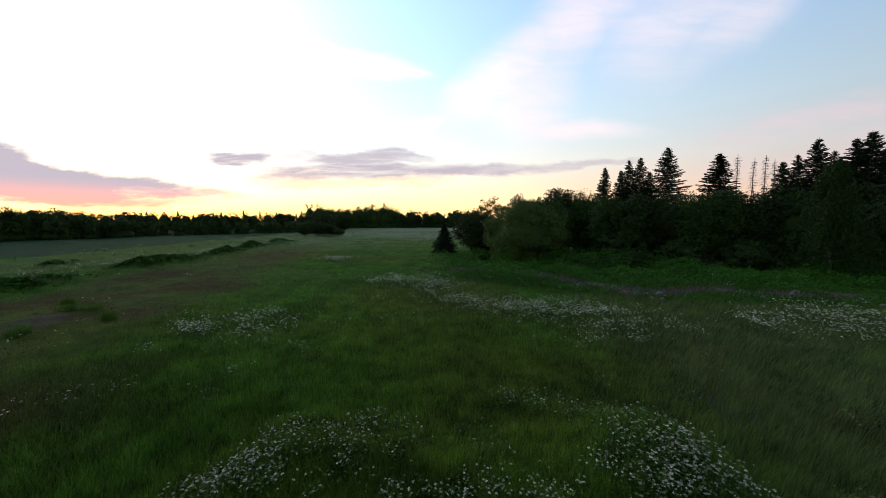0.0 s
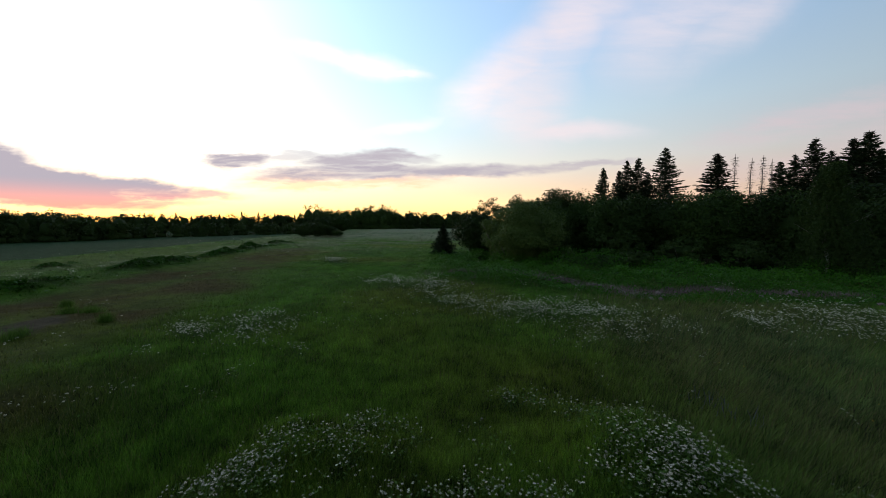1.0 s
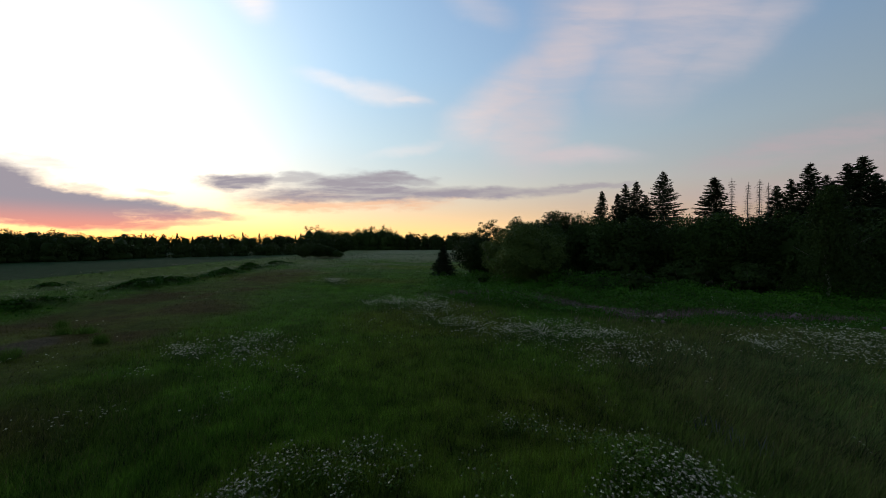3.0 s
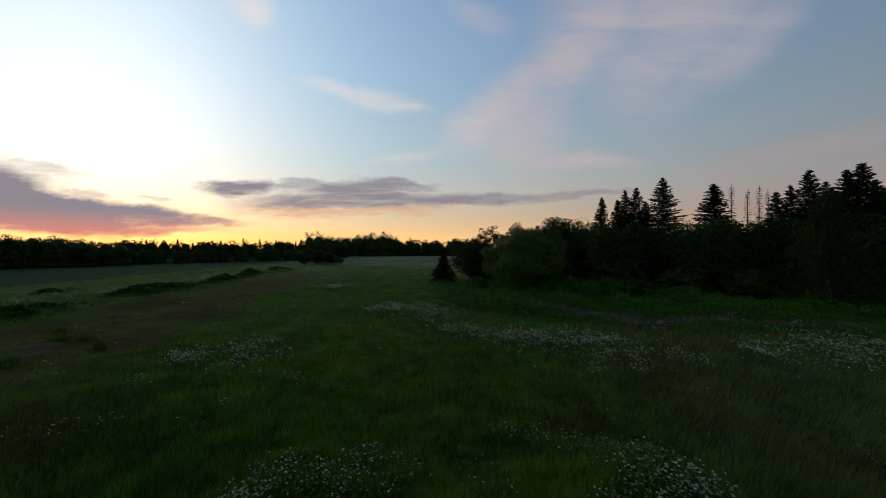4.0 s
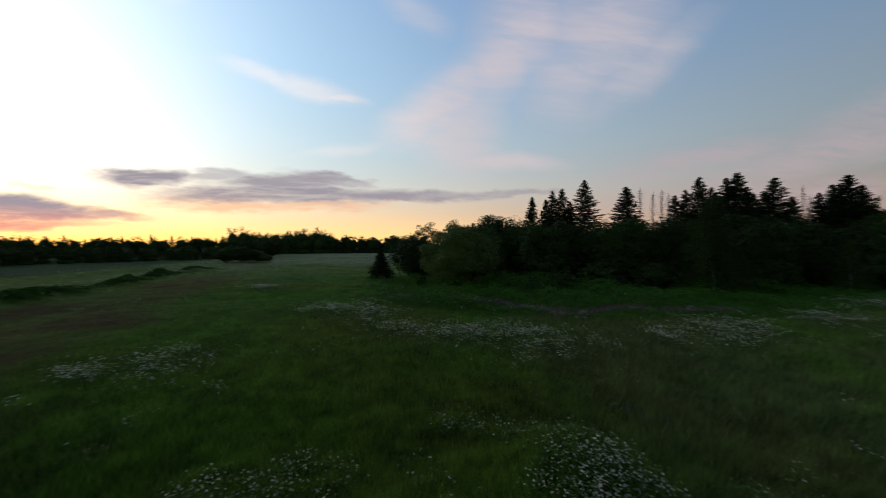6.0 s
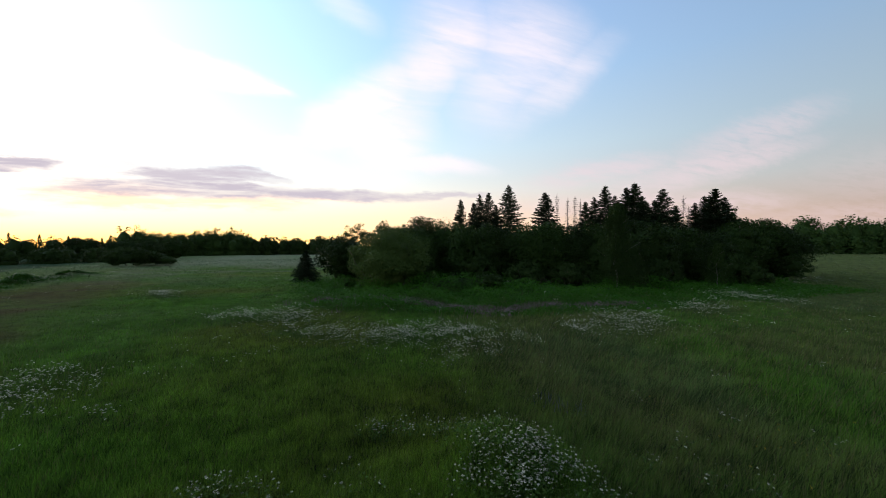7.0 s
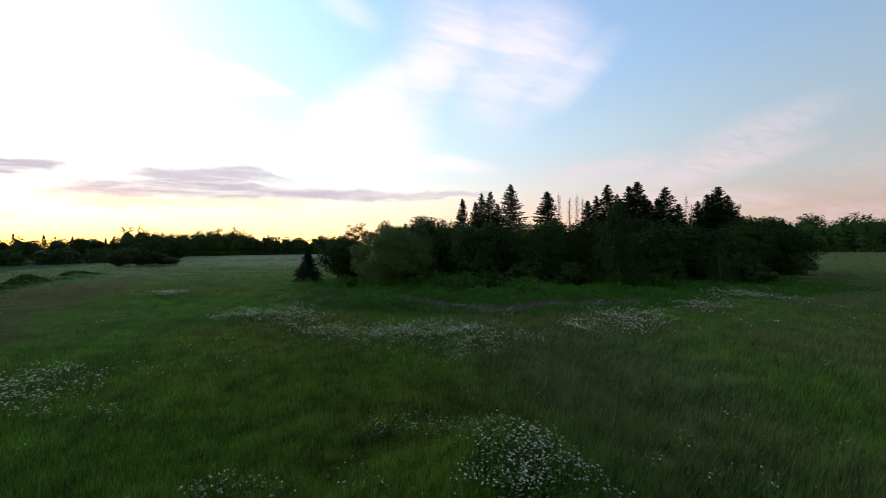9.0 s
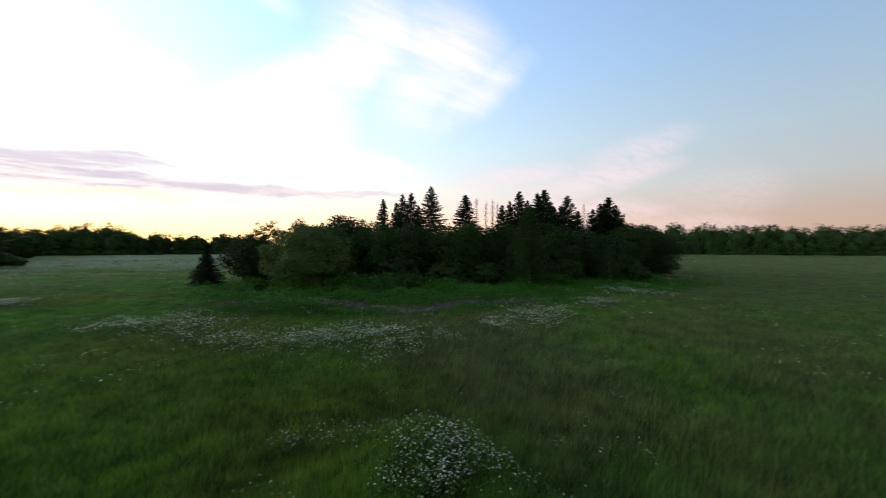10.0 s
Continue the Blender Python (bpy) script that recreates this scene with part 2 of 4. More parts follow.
SWARD = sward_material()
BLADE = blade_material("grass_blade", 0.3)
PETAL = blade_material("umbel_flower", 0.2, 0.8)
LEAF = leaf_material("broad_leaf", (.013, .029, .005), (.031, .058, .010))
LEAF_WILLOW = leaf_material("willow_leaf", (.054, .096, .018), (.092, .140, .032))
LEAF_BIRCH = leaf_material("birch_leaf", (.017, .037, .007), (.036, .064, .013))
LEAF_LUSH = leaf_material("nettle_leaf", (.017, .070, .004), (.042, .122, .007))
NEEDLE = leaf_material("spruce_needle", (.009, .018, .006), (.018, .031, .010), 0.08)
LEAF_FAR = leaf_material("far_foliage", (.022, .046, .010), (.046, .080, .016), 0.15)
BARK = bark_material("grey_bark", (.09, .075, .06), (.17, .15, .125), (9, 9, 2.5))
BARK_BIRCH = bark_material("birch_bark", (.04, .036, .03), (.36, .35, .32), (2.5, 2.5, 9))
BARK_DEAD = bark_material("dead_wood", (.10, .085, .075), (.20, .17, .15), (12, 12, 3))
STONE = stone_material()


# ---------------------------------------------------------------- mesh tools
rng = np.random.default_rng(7)


def mesh_of(name, verts, faces, mat, tint=None, smooth=False):
    """A mesh from arrays; faces is an n x 3 or n x 4 array."""
    me = bpy.data.meshes.new(name)
    verts = np.ascontiguousarray(verts, dtype=np.float32)
    faces = np.ascontiguousarray(faces, dtype=np.int32)
    me.vertices.add(len(verts))
    me.vertices.foreach_set("co", verts.ravel())
    me.loops.add(faces.size)
    me.loops.foreach_set("vertex_index", faces.ravel())
    me.polygons.add(len(faces))
    me.polygons.foreach_set("loop_start", np.arange(0, faces.size, faces.shape[1], dtype=np.int32))
    me.update(calc_edges=True)
    if tint is not None:
        layer = me.attributes.new("tint", "FLOAT_COLOR", "POINT")
        layer.data.foreach_set("color", np.c_[tint, np.ones(len(tint))].astype(np.float32).ravel())
    if smooth:
        me.polygons.foreach_set("use_smooth", np.ones(len(faces), dtype=bool))
    me.materials.append(mat)
    return me


def part(name, me, parent, label=""):
    ob = new(name, me)
    ob.parent = parent
    return tagged(ob, label)


def hash01(ix, iy, seed):
    h = (ix.astype(np.int64) * 374761393 + iy.astype(np.int64) * 668265263 + seed * 144269) & 0x7FFFFFFF
    h = ((h ^ (h >> 13)) * 1274126177) & 0x7FFFFFFF
    return ((h ^ (h >> 16)) & 0xFFFF) / 65535.0


def smooth_noise(x, y, size, seed=0, octaves=3):
    """Value noise from 0 to 1 over the plan, its largest lumps about `size` metres wide."""
    total, amp, norm = 0.0, 1.0, 0.0
    for o in range(octaves):
        u, v = x / size * 2 ** o + 31.7 * o, y / size * 2 ** o + 17.3 * o
        iu, iv = np.floor(u), np.floor(v)
        fu, fv = u - iu, v - iv
        fu, fv = fu * fu * (3 - 2 * fu), fv * fv * (3 - 2 * fv)
        a, b = hash01(iu, iv, seed + o), hash01(iu + 1, iv, seed + o)
        c, d = hash01(iu, iv + 1, seed + o), hash01(iu + 1, iv + 1, seed + o)
        total = total + amp * ((a * (1 - fu) + b * fu) * (1 - fv) + (c * (1 - fu) + d * fu) * fv)
        norm += amp
        amp *= 0.5
    return total / norm


def step(x, a, b):
    s = np.clip((x - a) / (b - a), 0, 1)
    return s * s * (3 - 2 * s)


def hump(x, y, cx, cy, along, across, lean):
    """A soft hump: 1 at its middle; lean turns its long side from the y axis to the left, in degrees."""
    c, s = math.cos(radians(lean)), math.sin(radians(lean))
    u, v = (x - cx) * c + (y - cy) * s, -(x - cx) * s + (y - cy) * c
    return np.exp(-((v / along) ** 2 + (u / across) ** 2))


def leaf_quads(c, size, aspect=1.7, droop=0.0, out=None, loose=.55):
    """A diamond leaf at every centre, turned at random, or with its face towards `out` give or take `loose`."""
    n = len(c)
    a = rng.normal(0, 1, (n, 3))
    a[:, 2] = a[:, 2] * .7 - droop
    if out is not None:
        face = out / (np.linalg.norm(out, axis=1, keepdims=True) + 1e-6) + rng.normal(0, loose, (n, 3))
        face /= np.linalg.norm(face, axis=1, keepdims=True) + 1e-6
        a -= face * np.sum(a * face, axis=1, keepdims=True)
    a /= np.linalg.norm(a, axis=1, keepdims=True) + 1e-6
    b = np.cross(a, rng.normal(0, 1, (n, 3)) if out is None else face)
    b /= np.linalg.norm(b, axis=1, keepdims=True) + 1e-6
    s = np.broadcast_to(np.asarray(size, float), (n,))[:, None]
    a, b = a * s * aspect / 2, b * s / 2
    v = np.stack([c - a, c - b, c + a, c + b], 1).reshape(-1, 3)
    return v, np.arange(4 * n).reshape(-1, 4)


def joined(pieces):
    vs, fs, base = [], [], 0
    for v, f in pieces:
        vs.append(v)
        fs.append(f + base)
        base += len(v)
    return np.concatenate(vs), np.concatenate(fs)


def core(c, half, up):
    """The dense heart of a crown: a lumpy egg of a few faces."""
    rows, cols = 6, 9
    t = np.linspace(.08, math.pi - .08, rows)[:, None]
    a = np.arange(cols)[None] * 2 * math.pi / cols
    k = .8 + .35 * rng.random((rows, cols))
    v = np.stack([c[0] + half * k * np.sin(t) * np.cos(a), c[1] + half * k * np.sin(t) * np.sin(a), c[2] + up * k * np.cos(t) + 0 * a], -1).reshape(-1, 3)
    i, j = np.meshgrid(np.arange(rows - 1), np.arange(cols), indexing="ij")
    q = lambda i, j: i * cols + j % cols
    return v, np.stack([q(i, j), q(i, j + 1), q(i + 1, j + 1), q(i + 1, j)], -1).reshape(-1, 4)


# ---------------------------------------------------------------- ground
BERMS = [(-37.0, 30.5, 3.4, 1.5, 0, 1.0), (-38.2, 46.5, 6.2, 1.7, -2, 1.05), (-39.6, 63.0, 4.5, 1.6, 0, .9), (-41.2, 76.0, 4.5, 1.8, 0, 1.0), (-43, 92, 5, 1.8, 0, .8),
         (-52.0, 47.0, 3.0, 1.0, 20, .5), (-11.0, 45.0, 1.4, 5.0, 0, .5)]
FLOWERS_FAR = [(-10.3, 19.0, 1.96, 2.67, 28, 150), (-13.1, 18.2, 1.0, 1.37, 36, 45), (-6.0, 14.9, 0.53, 0.79, 22, 8), (-8.0, 12.9, 0.26, 0.49, 32, 5), (-10.9, 11.3, 0.29, 0.36, 44, 8), (-11.6, 10.6, 0.39, 0.52, 48, 7),
          (-12.6, 9.8, 0.32, 0.4, 52, 8), (-12.8, 14.5, 0.29, 0.53, 42, 4), (-0.9, 30.8, 2.26, 4.46, 2, 170), (-5.1, 33.4, 2.23, 2.68, 9, 110), (2.5, 23.6, 2.15, 3.09, -6, 80), (4.9, 22.2, 2.3, 2.61, -13, 150),
          (7.9, 22.4, 2.43, 2.9, -19, 150), (9.8, 20.2, 2.09, 3.17, -26, 150), (6.9, 15.7, 0.7, 0.76, -24, 10), (9.5, 16.7, 0.68, 1.1, -30, 12), (12.4, 18.0, 1.18, 1.39, -35, 34), (17.8, 19.5, 1.33, 1.42, -42, 34),
          (19.2, 19.0, 2.27, 2.37, -45, 130), (23.5, 20.0, 2.65, 4.47, -50, 150), (0.7, 25.1, 1.24, 1.86, -1, 40), (-15.6, 51.1, 1.18, 2.99, 17, 60), (34.0, 21.6, 2.14, 3.49, -58, 90), (46.8, 24.2, 4.24, 6.69, -63, 170),
          (77.3, 32.2, 2.77, 7.45, -67, 60), (10.0, 7.0, 0.37, 0.38, -55, 7), (16.0, 9.3, 0.36, 0.42, -60, 5), (8.4, 6.6, 0.19, 0.18, -52, 4), (7.8, 10.9, 0.3, 0.35, -35, 5), (12.9, 7.2, 0.25, 0.25, -61, 3),
          (13.8, 5.3, 0.2, 0.25, -69, 4), (-16.0, 52.1, 2.32, 3.69, 17, 70)]
FLOWERS_NEAR = [(-4.0, 7.9, 1.22, 0.75, 27, 90), (-2.5, 8.0, 1.3, 0.81, 17, 120), (-1.4, 9.2, 0.98, 1.02, 9, 60), (-4.8, 7.4, 0.77, 0.43, 33, 50), (-5.4, 7.0, 0.57, 0.3, 38, 20), (-2.8, 7.4, 0.91, 0.28, 21, 30),
          (0.7, 9.5, 0.88, 0.37, -4, 8), (2.5, 11.3, 0.59, 0.28, -12, 16), (3.1, 10.6, 0.68, 0.29, -16, 8), (1.1, 7.8, 0.72, 0.79, -8, 36), (-0.7, 6.7, 0.57, 0.16, 6, 18), (0.3, 6.6, 0.62, 0.17, -3, 18),
          (1.2, 6.7, 0.57, 0.25, -10, 26), (4.3, 9.3, 1.08, 1.3, -24, 32), (4.1, 7.1, 0.75, 0.39, -30, 40), (4.9, 6.4, 0.67, 0.51, -37, 90), (5.2, 6.0, 0.79, 0.43, -41, 90), (4.1, 6.1, 0.61, 0.26, -34, 80),
          (3.3, 6.8, 0.41, 0.19, -26, 20), (2.2, 6.5, 0.53, 0.16, -19, 16), (5.8, 6.0, 0.89, 0.24, -44, 36)]
FLOWERS = FLOWERS_FAR + FLOWERS_NEAR


def height(x, y):
    z = 1.42 * hump(x, y, 4.5, 7.3, 2.1, 1.7, 22) + 0.45 * hump(x, y, -2.7, 8.6, 1.3, 2.8, -20)
    z = z + 0.25 * hump(x, y, 0.8, 7.0, 1.6, 1.6, 0)
    for cx, cy, along, across, lean, h in BERMS:
        z = z + h * hump(x, y, cx, cy, along, across, lean) * (0.35 + 1.3 * smooth_noise(x, y, 2.6, 5))
    z = z + 1.7 * hump(x, y, 20.5, 45.0, 4.0, 6.5, 0)
    z = z + 3.3 * step(x, 70, 190)
    near = np.hypot(x, y)
    return z + (smooth_noise(x, y, 7.0, 11) - 0.5) * 0.5 * step(near, 4, 15) + (smooth_noise(x, y, 3.2, 13, 2) - 0.5) * 0.34 * step(near, 4, 10) + (smooth_noise(x, y, 1.4, 12, 3) - 0.5) * 0.28


def blend(a, b, f):
    return a + (np.asarray(b) - a) * f[:, None]


def brown_strip(x, y):
    left = -34 - 0.03 * y + 3 * (smooth_noise(x, y, 9, 21) - .5)
    right = -11.5 - 0.20 * y + 5 * (smooth_noise(x, y, 8, 22) - .5)
    right = np.maximum(right, -27 + 0 * y)
    return step(x, left - 1, left + 3) * (1 - step(x, right - 3.5, right + 1.5)) * (1 - step(y, 60, 105))


def bare_soil(x, y):
    return step(hump(x, y, -23.4, 19.6, 1.5, 2.4, -60) + 0.5 * (smooth_noise(x, y, 1.2, 23) - .5), 0.35, 0.6)


def lush(x, y):
    """Nettles and bramble between the stones and the wood."""
    line = 25.4 + 10 * np.clip((18 - x) / 16, 0, 1) - 0.05 * np.clip(x - 18, 0, 60)
    line = line + 3 * (smooth_noise(x, y, 5, 31) - .5)
    return step(y, line - 1.2, line + 1.2) * step(x, -3, 4) * (1 - step(x, 66, 76)) * (1 - step(y, 66, 76))


def crop(x, y):
    return (1 - step(x, -66.5 - 0.03 * y, -64.5 - 0.03 * y)) * step(y, -60, -40)


def sward(x, y):
    """The base colour of the plant cover."""
    n1, n2, n3 = smooth_noise(x, y, 14, 41), smooth_noise(x, y, 4.5, 42), smooth_noise(x, y, 30, 43)
    c = np.tile(np.array([[.070, .164, .015]]), (len(x), 1))
    c = blend(c, (.104, .168, .016), step(n1, .45, .75))
    c = blend(c, (.056, .142, .016), step(n2, .55, .8))
    c = c * (.62 + .76 * smooth_noise(x, y, 2.4, 44))[:, None]
    fresh = hump(x, y, -1.0, 11.0, 8.5, 5.0, 0) * (.55 + .6 * step(n2, .3, .65))
    c = blend(c, (.112, .205, .022), np.clip(fresh, 0, 1) * .8)
    c = blend(c, (.060, .060, .014), hump(x, y, -13.0, 9.0, 7.0, 5.0, 0) * (.35 + .5 * step(n2, .35, .7)))
    right = step(x - 0.25 * y, 1, 9) * (1 - lush(x, y))
    c = blend(c, (.094, .126, .028), right * step(n2 * .5 + n3 * .5, .24, .5) * .92)
    c = blend(c, (.086, .142, .046), right * step(n1, .52, .7) * .6)
    c = blend(c, (.104, .084, .020), step(n1 * .5 + n3 * .5, .50, .68) * .30)
    c = blend(c, (.064, .050, .011), brown_strip(x, y) * (.5 + .45 * step(n2, .35, .65)))
    c = blend(c, (0.074, 0.064, 0.040), bare_soil(x, y))
    for cx, cy, along, across, lean, h in BERMS[:6]:
        c = blend(c, (0.022, 0.048, 0.009), np.clip(1.3 * hump(x, y, cx, cy, along, across, lean), 0, 1))
    c = blend(c, (.036, .092, .010), lush(x, y) * .8)
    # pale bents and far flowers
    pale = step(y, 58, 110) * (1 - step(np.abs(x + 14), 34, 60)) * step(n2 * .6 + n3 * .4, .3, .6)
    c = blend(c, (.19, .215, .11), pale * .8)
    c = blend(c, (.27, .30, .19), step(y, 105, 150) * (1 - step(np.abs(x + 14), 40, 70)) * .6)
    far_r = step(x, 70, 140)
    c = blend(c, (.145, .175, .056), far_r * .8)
    verge = step(-x, 40, 46) * (1 - step(-x, 60, 66)) * step(y, 20, 35)
    c = blend(c, (.105, .165, .035), verge * (.15 + .55 * step(n2 * .6 + n1 * .4, .35, .65)))
    berm_top = step(-x, 34, 40) * (1 - step(-x, 44, 58)) * step(y, 28, 40) * step(n2, .45, .7)
    c = blend(c, (0.20, 0.23, 0.11), berm_top * .75)
    c = blend(c, (0.027, 0.070, 0.024), crop(x, y))
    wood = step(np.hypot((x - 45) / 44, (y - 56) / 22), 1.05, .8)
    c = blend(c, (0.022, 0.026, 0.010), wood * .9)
    return c


def build_ground():
    ang = np.linspace(-math.pi, math.pi, 301)[:-1]
    rad = np.concatenate([[0.0], np.linspace(1.0, 16, 70), np.geomspace(16.25, 120, 150), np.geomspace(122, 4500, 50)])
    r, a = np.meshgrid(rad[1:], ang, indexing="ij")
    x, y = np.r_[0, (r * np.sin(a)).ravel()], np.r_[0, (r * np.cos(a)).ravel()]
    z = height(x, y)
    k, n = len(ang), len(rad) - 1
    i, j = np.meshgrid(np.arange(n - 1), np.arange(k), indexing="ij")
    p = lambda i, j: 1 + i * k + j % k
    quads = np.stack([p(i, j), p(i, j + 1), p(i + 1, j + 1), p(i + 1, j)], -1).reshape(-1, 4)[:, ::-1]
    j = np.arange(k)
    fan = np.stack([np.zeros(k, int), 1 + j, 1 + (j + 1) % k, 1 + (j + 1) % k], -1)
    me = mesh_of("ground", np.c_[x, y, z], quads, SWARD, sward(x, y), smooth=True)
    ob = tagged(new("ground", me), "gently rolling summer meadow with green and brownish grass", "ground", kind="structure")
    cap = mesh_of("ground_middle", np.c_[x, y, z][:k + 1], fan[:, [0, 2, 1]], SWARD, sward(x, y)[:k + 1], smooth=True)
    part("ground_middle", cap, ob)
    return ob


build_ground()


# ---------------------------------------------------------------- grass
def scatter(count, near, far, power, az0=-92, az1=60):
    """Places over the meadow, thinning out with the distance; az in degrees to the left of ahead."""
    q = rng.random(count)
    e = 2 - power
    d = (near ** e + q * (far ** e - near ** e)) ** (1 / e)
    a = np.radians(az0 + rng.random(count) * (az1 - az0))
    return -d * np.sin(a), d * np.cos(a), d


def blades(x, y, tall, wide, lean, colour):
    """One bent, tapering blade at every place: its foot, middle and tip."""
    n = len(x)
    z = height(x, y)
    turn = rng.random(n) * 2 * math.pi
    ax, ay = np.cos(turn) * wide / 2, np.sin(turn) * wide / 2
    bend = lean[0] + rng.normal(0, .30, n), lean[1] + rng.normal(0, .30, n)
    foot = np.c_[x, y, z - 0.03]
    tip = np.c_[x + bend[0] * tall, y + bend[1] * tall, z + tall * (1 - 0.25 * np.hypot(*bend))]
    side = np.c_[ax, ay, np.zeros(n)]
    v = np.stack([foot - side, foot + side, tip], 1).reshape(-1, 3)
    f = np.arange(3 * n).reshape(-1, 3)
    return v, f, np.repeat(colour, 3, axis=0)


def build_grass(name, label, count, near, far, power, az0=-92, az1=60):
    x, y, d = scatter(count, near, far, power, az0, az1)
    lu, br, cr, so = lush(x, y), brown_strip(x, y), crop(x, y), bare_soil(x, y)
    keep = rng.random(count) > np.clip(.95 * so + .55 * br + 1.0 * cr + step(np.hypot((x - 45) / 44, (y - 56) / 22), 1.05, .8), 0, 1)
    x, y, d, lu, br, cr = x[keep], y[keep], d[keep], lu[keep], br[keep], cr[keep]
    n = len(x)
    right = step(x - 0.25 * y, 0, 8)
    clump = smooth_noise(x, y, 1.3, 51, 3)
    berm = sum(hump(x, y, b[0], b[1], b[2], b[3], b[4]) for b in BERMS[:6])
    tall = (.17 + .19 * clump + .32 * right * smooth_noise(x, y, 3.0, 52) - .12 * br + .25 * np.clip(berm, 0, 1) + .15 * lu) * (.6 + .7 * rng.random(n)) * (1 - .45 * step(d, 18, 60))
    wide = (.0034 + .00085 * d) * (.7 + .7 * rng.random(n))
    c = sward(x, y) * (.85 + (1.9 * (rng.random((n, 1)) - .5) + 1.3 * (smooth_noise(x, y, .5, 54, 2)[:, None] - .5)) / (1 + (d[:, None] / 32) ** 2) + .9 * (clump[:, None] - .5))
    dry = (rng.random(n) < .07 + .25 * right * smooth_noise(x, y, 5, 53))
    c[dry] = np.array([.15, .14, .055]) * (.6 + .6 * rng.random((dry.sum(), 1)))
    wind = .25 * right + .1, -.12 * right
    v, f, t = blades(x, y, tall, wide, (wind[0], wind[1] + 0 * x), np.clip(c, .004, .4))
    tagged(new(name, mesh_of(name, v, f, BLADE, t)), label, "grass", kind="stuff")


build_grass("meadow_grass", "tall unmown green meadow grass with dry stalks", 740000, 4.5, 75, 2.75)
build_grass("meadow_grass", "unmown green meadow grass", 36000, .3, 4.6, 0.8)
build_grass("meadow_grass", "unmown green meadow grass", 24000, .3, 60, 2.4, 60, 268)
build_grass("distant_grass", "thin tufts of meadow grass farther out", 110000, 45, 190, 2.6)


# ---------------------------------------------------------------- white umbels
def build_umbels():
    xs, ys, ds = [], [], []
    for cx, cy, rx, ry, lean, count in FLOWERS:
        count = int(count * (.8 if cy < 11.5 else 1.9)) + 1
        turn, q = rng.random(count) * 6.283, np.sqrt(rng.random(count)) * 1.05 * (1 + .32 * rng.normal(0, 1, count))
        q = np.c_[np.cos(turn) * q, np.sin(turn) * q]
        c, s = math.cos(radians(lean)), math.sin(radians(lean))
        u, v = q[:, 0] * rx, q[:, 1] * ry
        xs.append(cx + u * c - v * s)
        ys.append(cy + u * s + v * c)
    x, y = np.concatenate(xs), np.concatenate(ys)
    sx, sy, sd = scatter(1500, 8, 120, 2.3)
    loose = smooth_noise(sx, sy, 6, 61) > .52
    x, y = np.r_[x, sx[loose]], np.r_[y, sy[loose]]
    fx, fy = -70 + 100 * rng.random(3000), 55 + 130 * rng.random(3000) ** .8
    pale = smooth_noise(fx, fy, 9, 62) > .46
    x, y = np.r_[x, fx[pale]], np.r_[y, fy[pale]]
    rx_, ry_ = 95 + 110 * rng.random(1300), -10 + 110 * rng.random(1300)
    x, y = np.r_[x, rx_], np.r_[y, ry_]
    bx, by = -42 + rng.normal(0, 2.2, 420), 30 + 60 * rng.random(420)
    x, y = np.r_[x, bx], np.r_[y, by]
    keep = smooth_noise(x, y, 1.1, 63, 3) > .22 + .28 * rng.random(len(x))
    keep &= crop(x, y) < .3
    x, y = x[keep], y[keep]
    # a plant carries several umbels
    stems = 1 + rng.poisson(2.0, len(x))
    plant_at = np.repeat(np.arange(len(x)), stems)
    x, y = x[plant_at] + rng.normal(0, .12, len(plant_at)), y[plant_at] + rng.normal(0, .12, len(plant_at))
    n = len(x)
    d = np.hypot(x, y)
    tall = (.50 + .25 * rng.random(n)) * np.where(d < 13, .75, 1.0)
    z = height(x, y)
    # stalks
    v1, f1, t1 = blades(x, y, tall, .006 + .0005 * d, (.05 + 0 * x, 0 * y), np.tile([[.05, .09, .025]], (n, 1)))
    tips = v1.reshape(-1, 3, 3)[:, 2]
    # every umbel is a shallow dome of florets
    k = 6
    size = (.016 + .018 * rng.random(n)) * (1 + .035 * np.clip(d - 10, 0, 25))
    a = np.arange(k) * 2 * math.pi / k + rng.random((n, 1)) * 6
    rr = np.where(np.arange(k) == 0, .1, .75) * (.7 + .5 * rng.random((n, k)))
    cx = tips[:, None, 0] + size[:, None] * rr * np.cos(a)
    cy = tips[:, None, 1] + size[:, None] * rr * np.sin(a)
    cz = tips[:, None, 2] + size[:, None] * (.35 - .45 * rr) + size[:, None] * .15 * rng.normal(0, 1, (n, k))
    c = np.stack([cx, cy, cz], -1).reshape(-1, 3)
    s = np.repeat(size * .42, k) * (.7 + .6 * rng.random(n * k))
    t = rng.random(n * k) * 6.3
    til = rng.normal(0, .35, (n * k, 2))
    ax = np.c_[np.cos(t), np.sin(t), til[:, 0]] * s[:, None]
    bx = np.c_[-np.sin(t), np.cos(t), til[:, 1]] * s[:, None]
    v2 = np.stack([c - ax, c - bx, c + ax, c + bx], 1).reshape(-1, 3)
    f2 = np.arange(len(v2)).reshape(-1, 4)
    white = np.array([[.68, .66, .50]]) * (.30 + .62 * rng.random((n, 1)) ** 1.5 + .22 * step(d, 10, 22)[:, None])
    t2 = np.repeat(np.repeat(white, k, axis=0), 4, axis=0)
    root = tagged(new("umbel_flowers"), "white umbel wildflowers in patches among the grass", "wildflowers", kind="stuff")
    part("stalks", mesh_of("stalks", v1, f1, BLADE, t1), root)
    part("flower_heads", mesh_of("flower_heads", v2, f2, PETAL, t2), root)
    # ferny leaves under the dense patches
    m = np.repeat(np.arange(n)[d < 15], 4)
    px, py = x[m] + rng.normal(0, .13, len(m)), y[m] + rng.normal(0, .13, len(m))
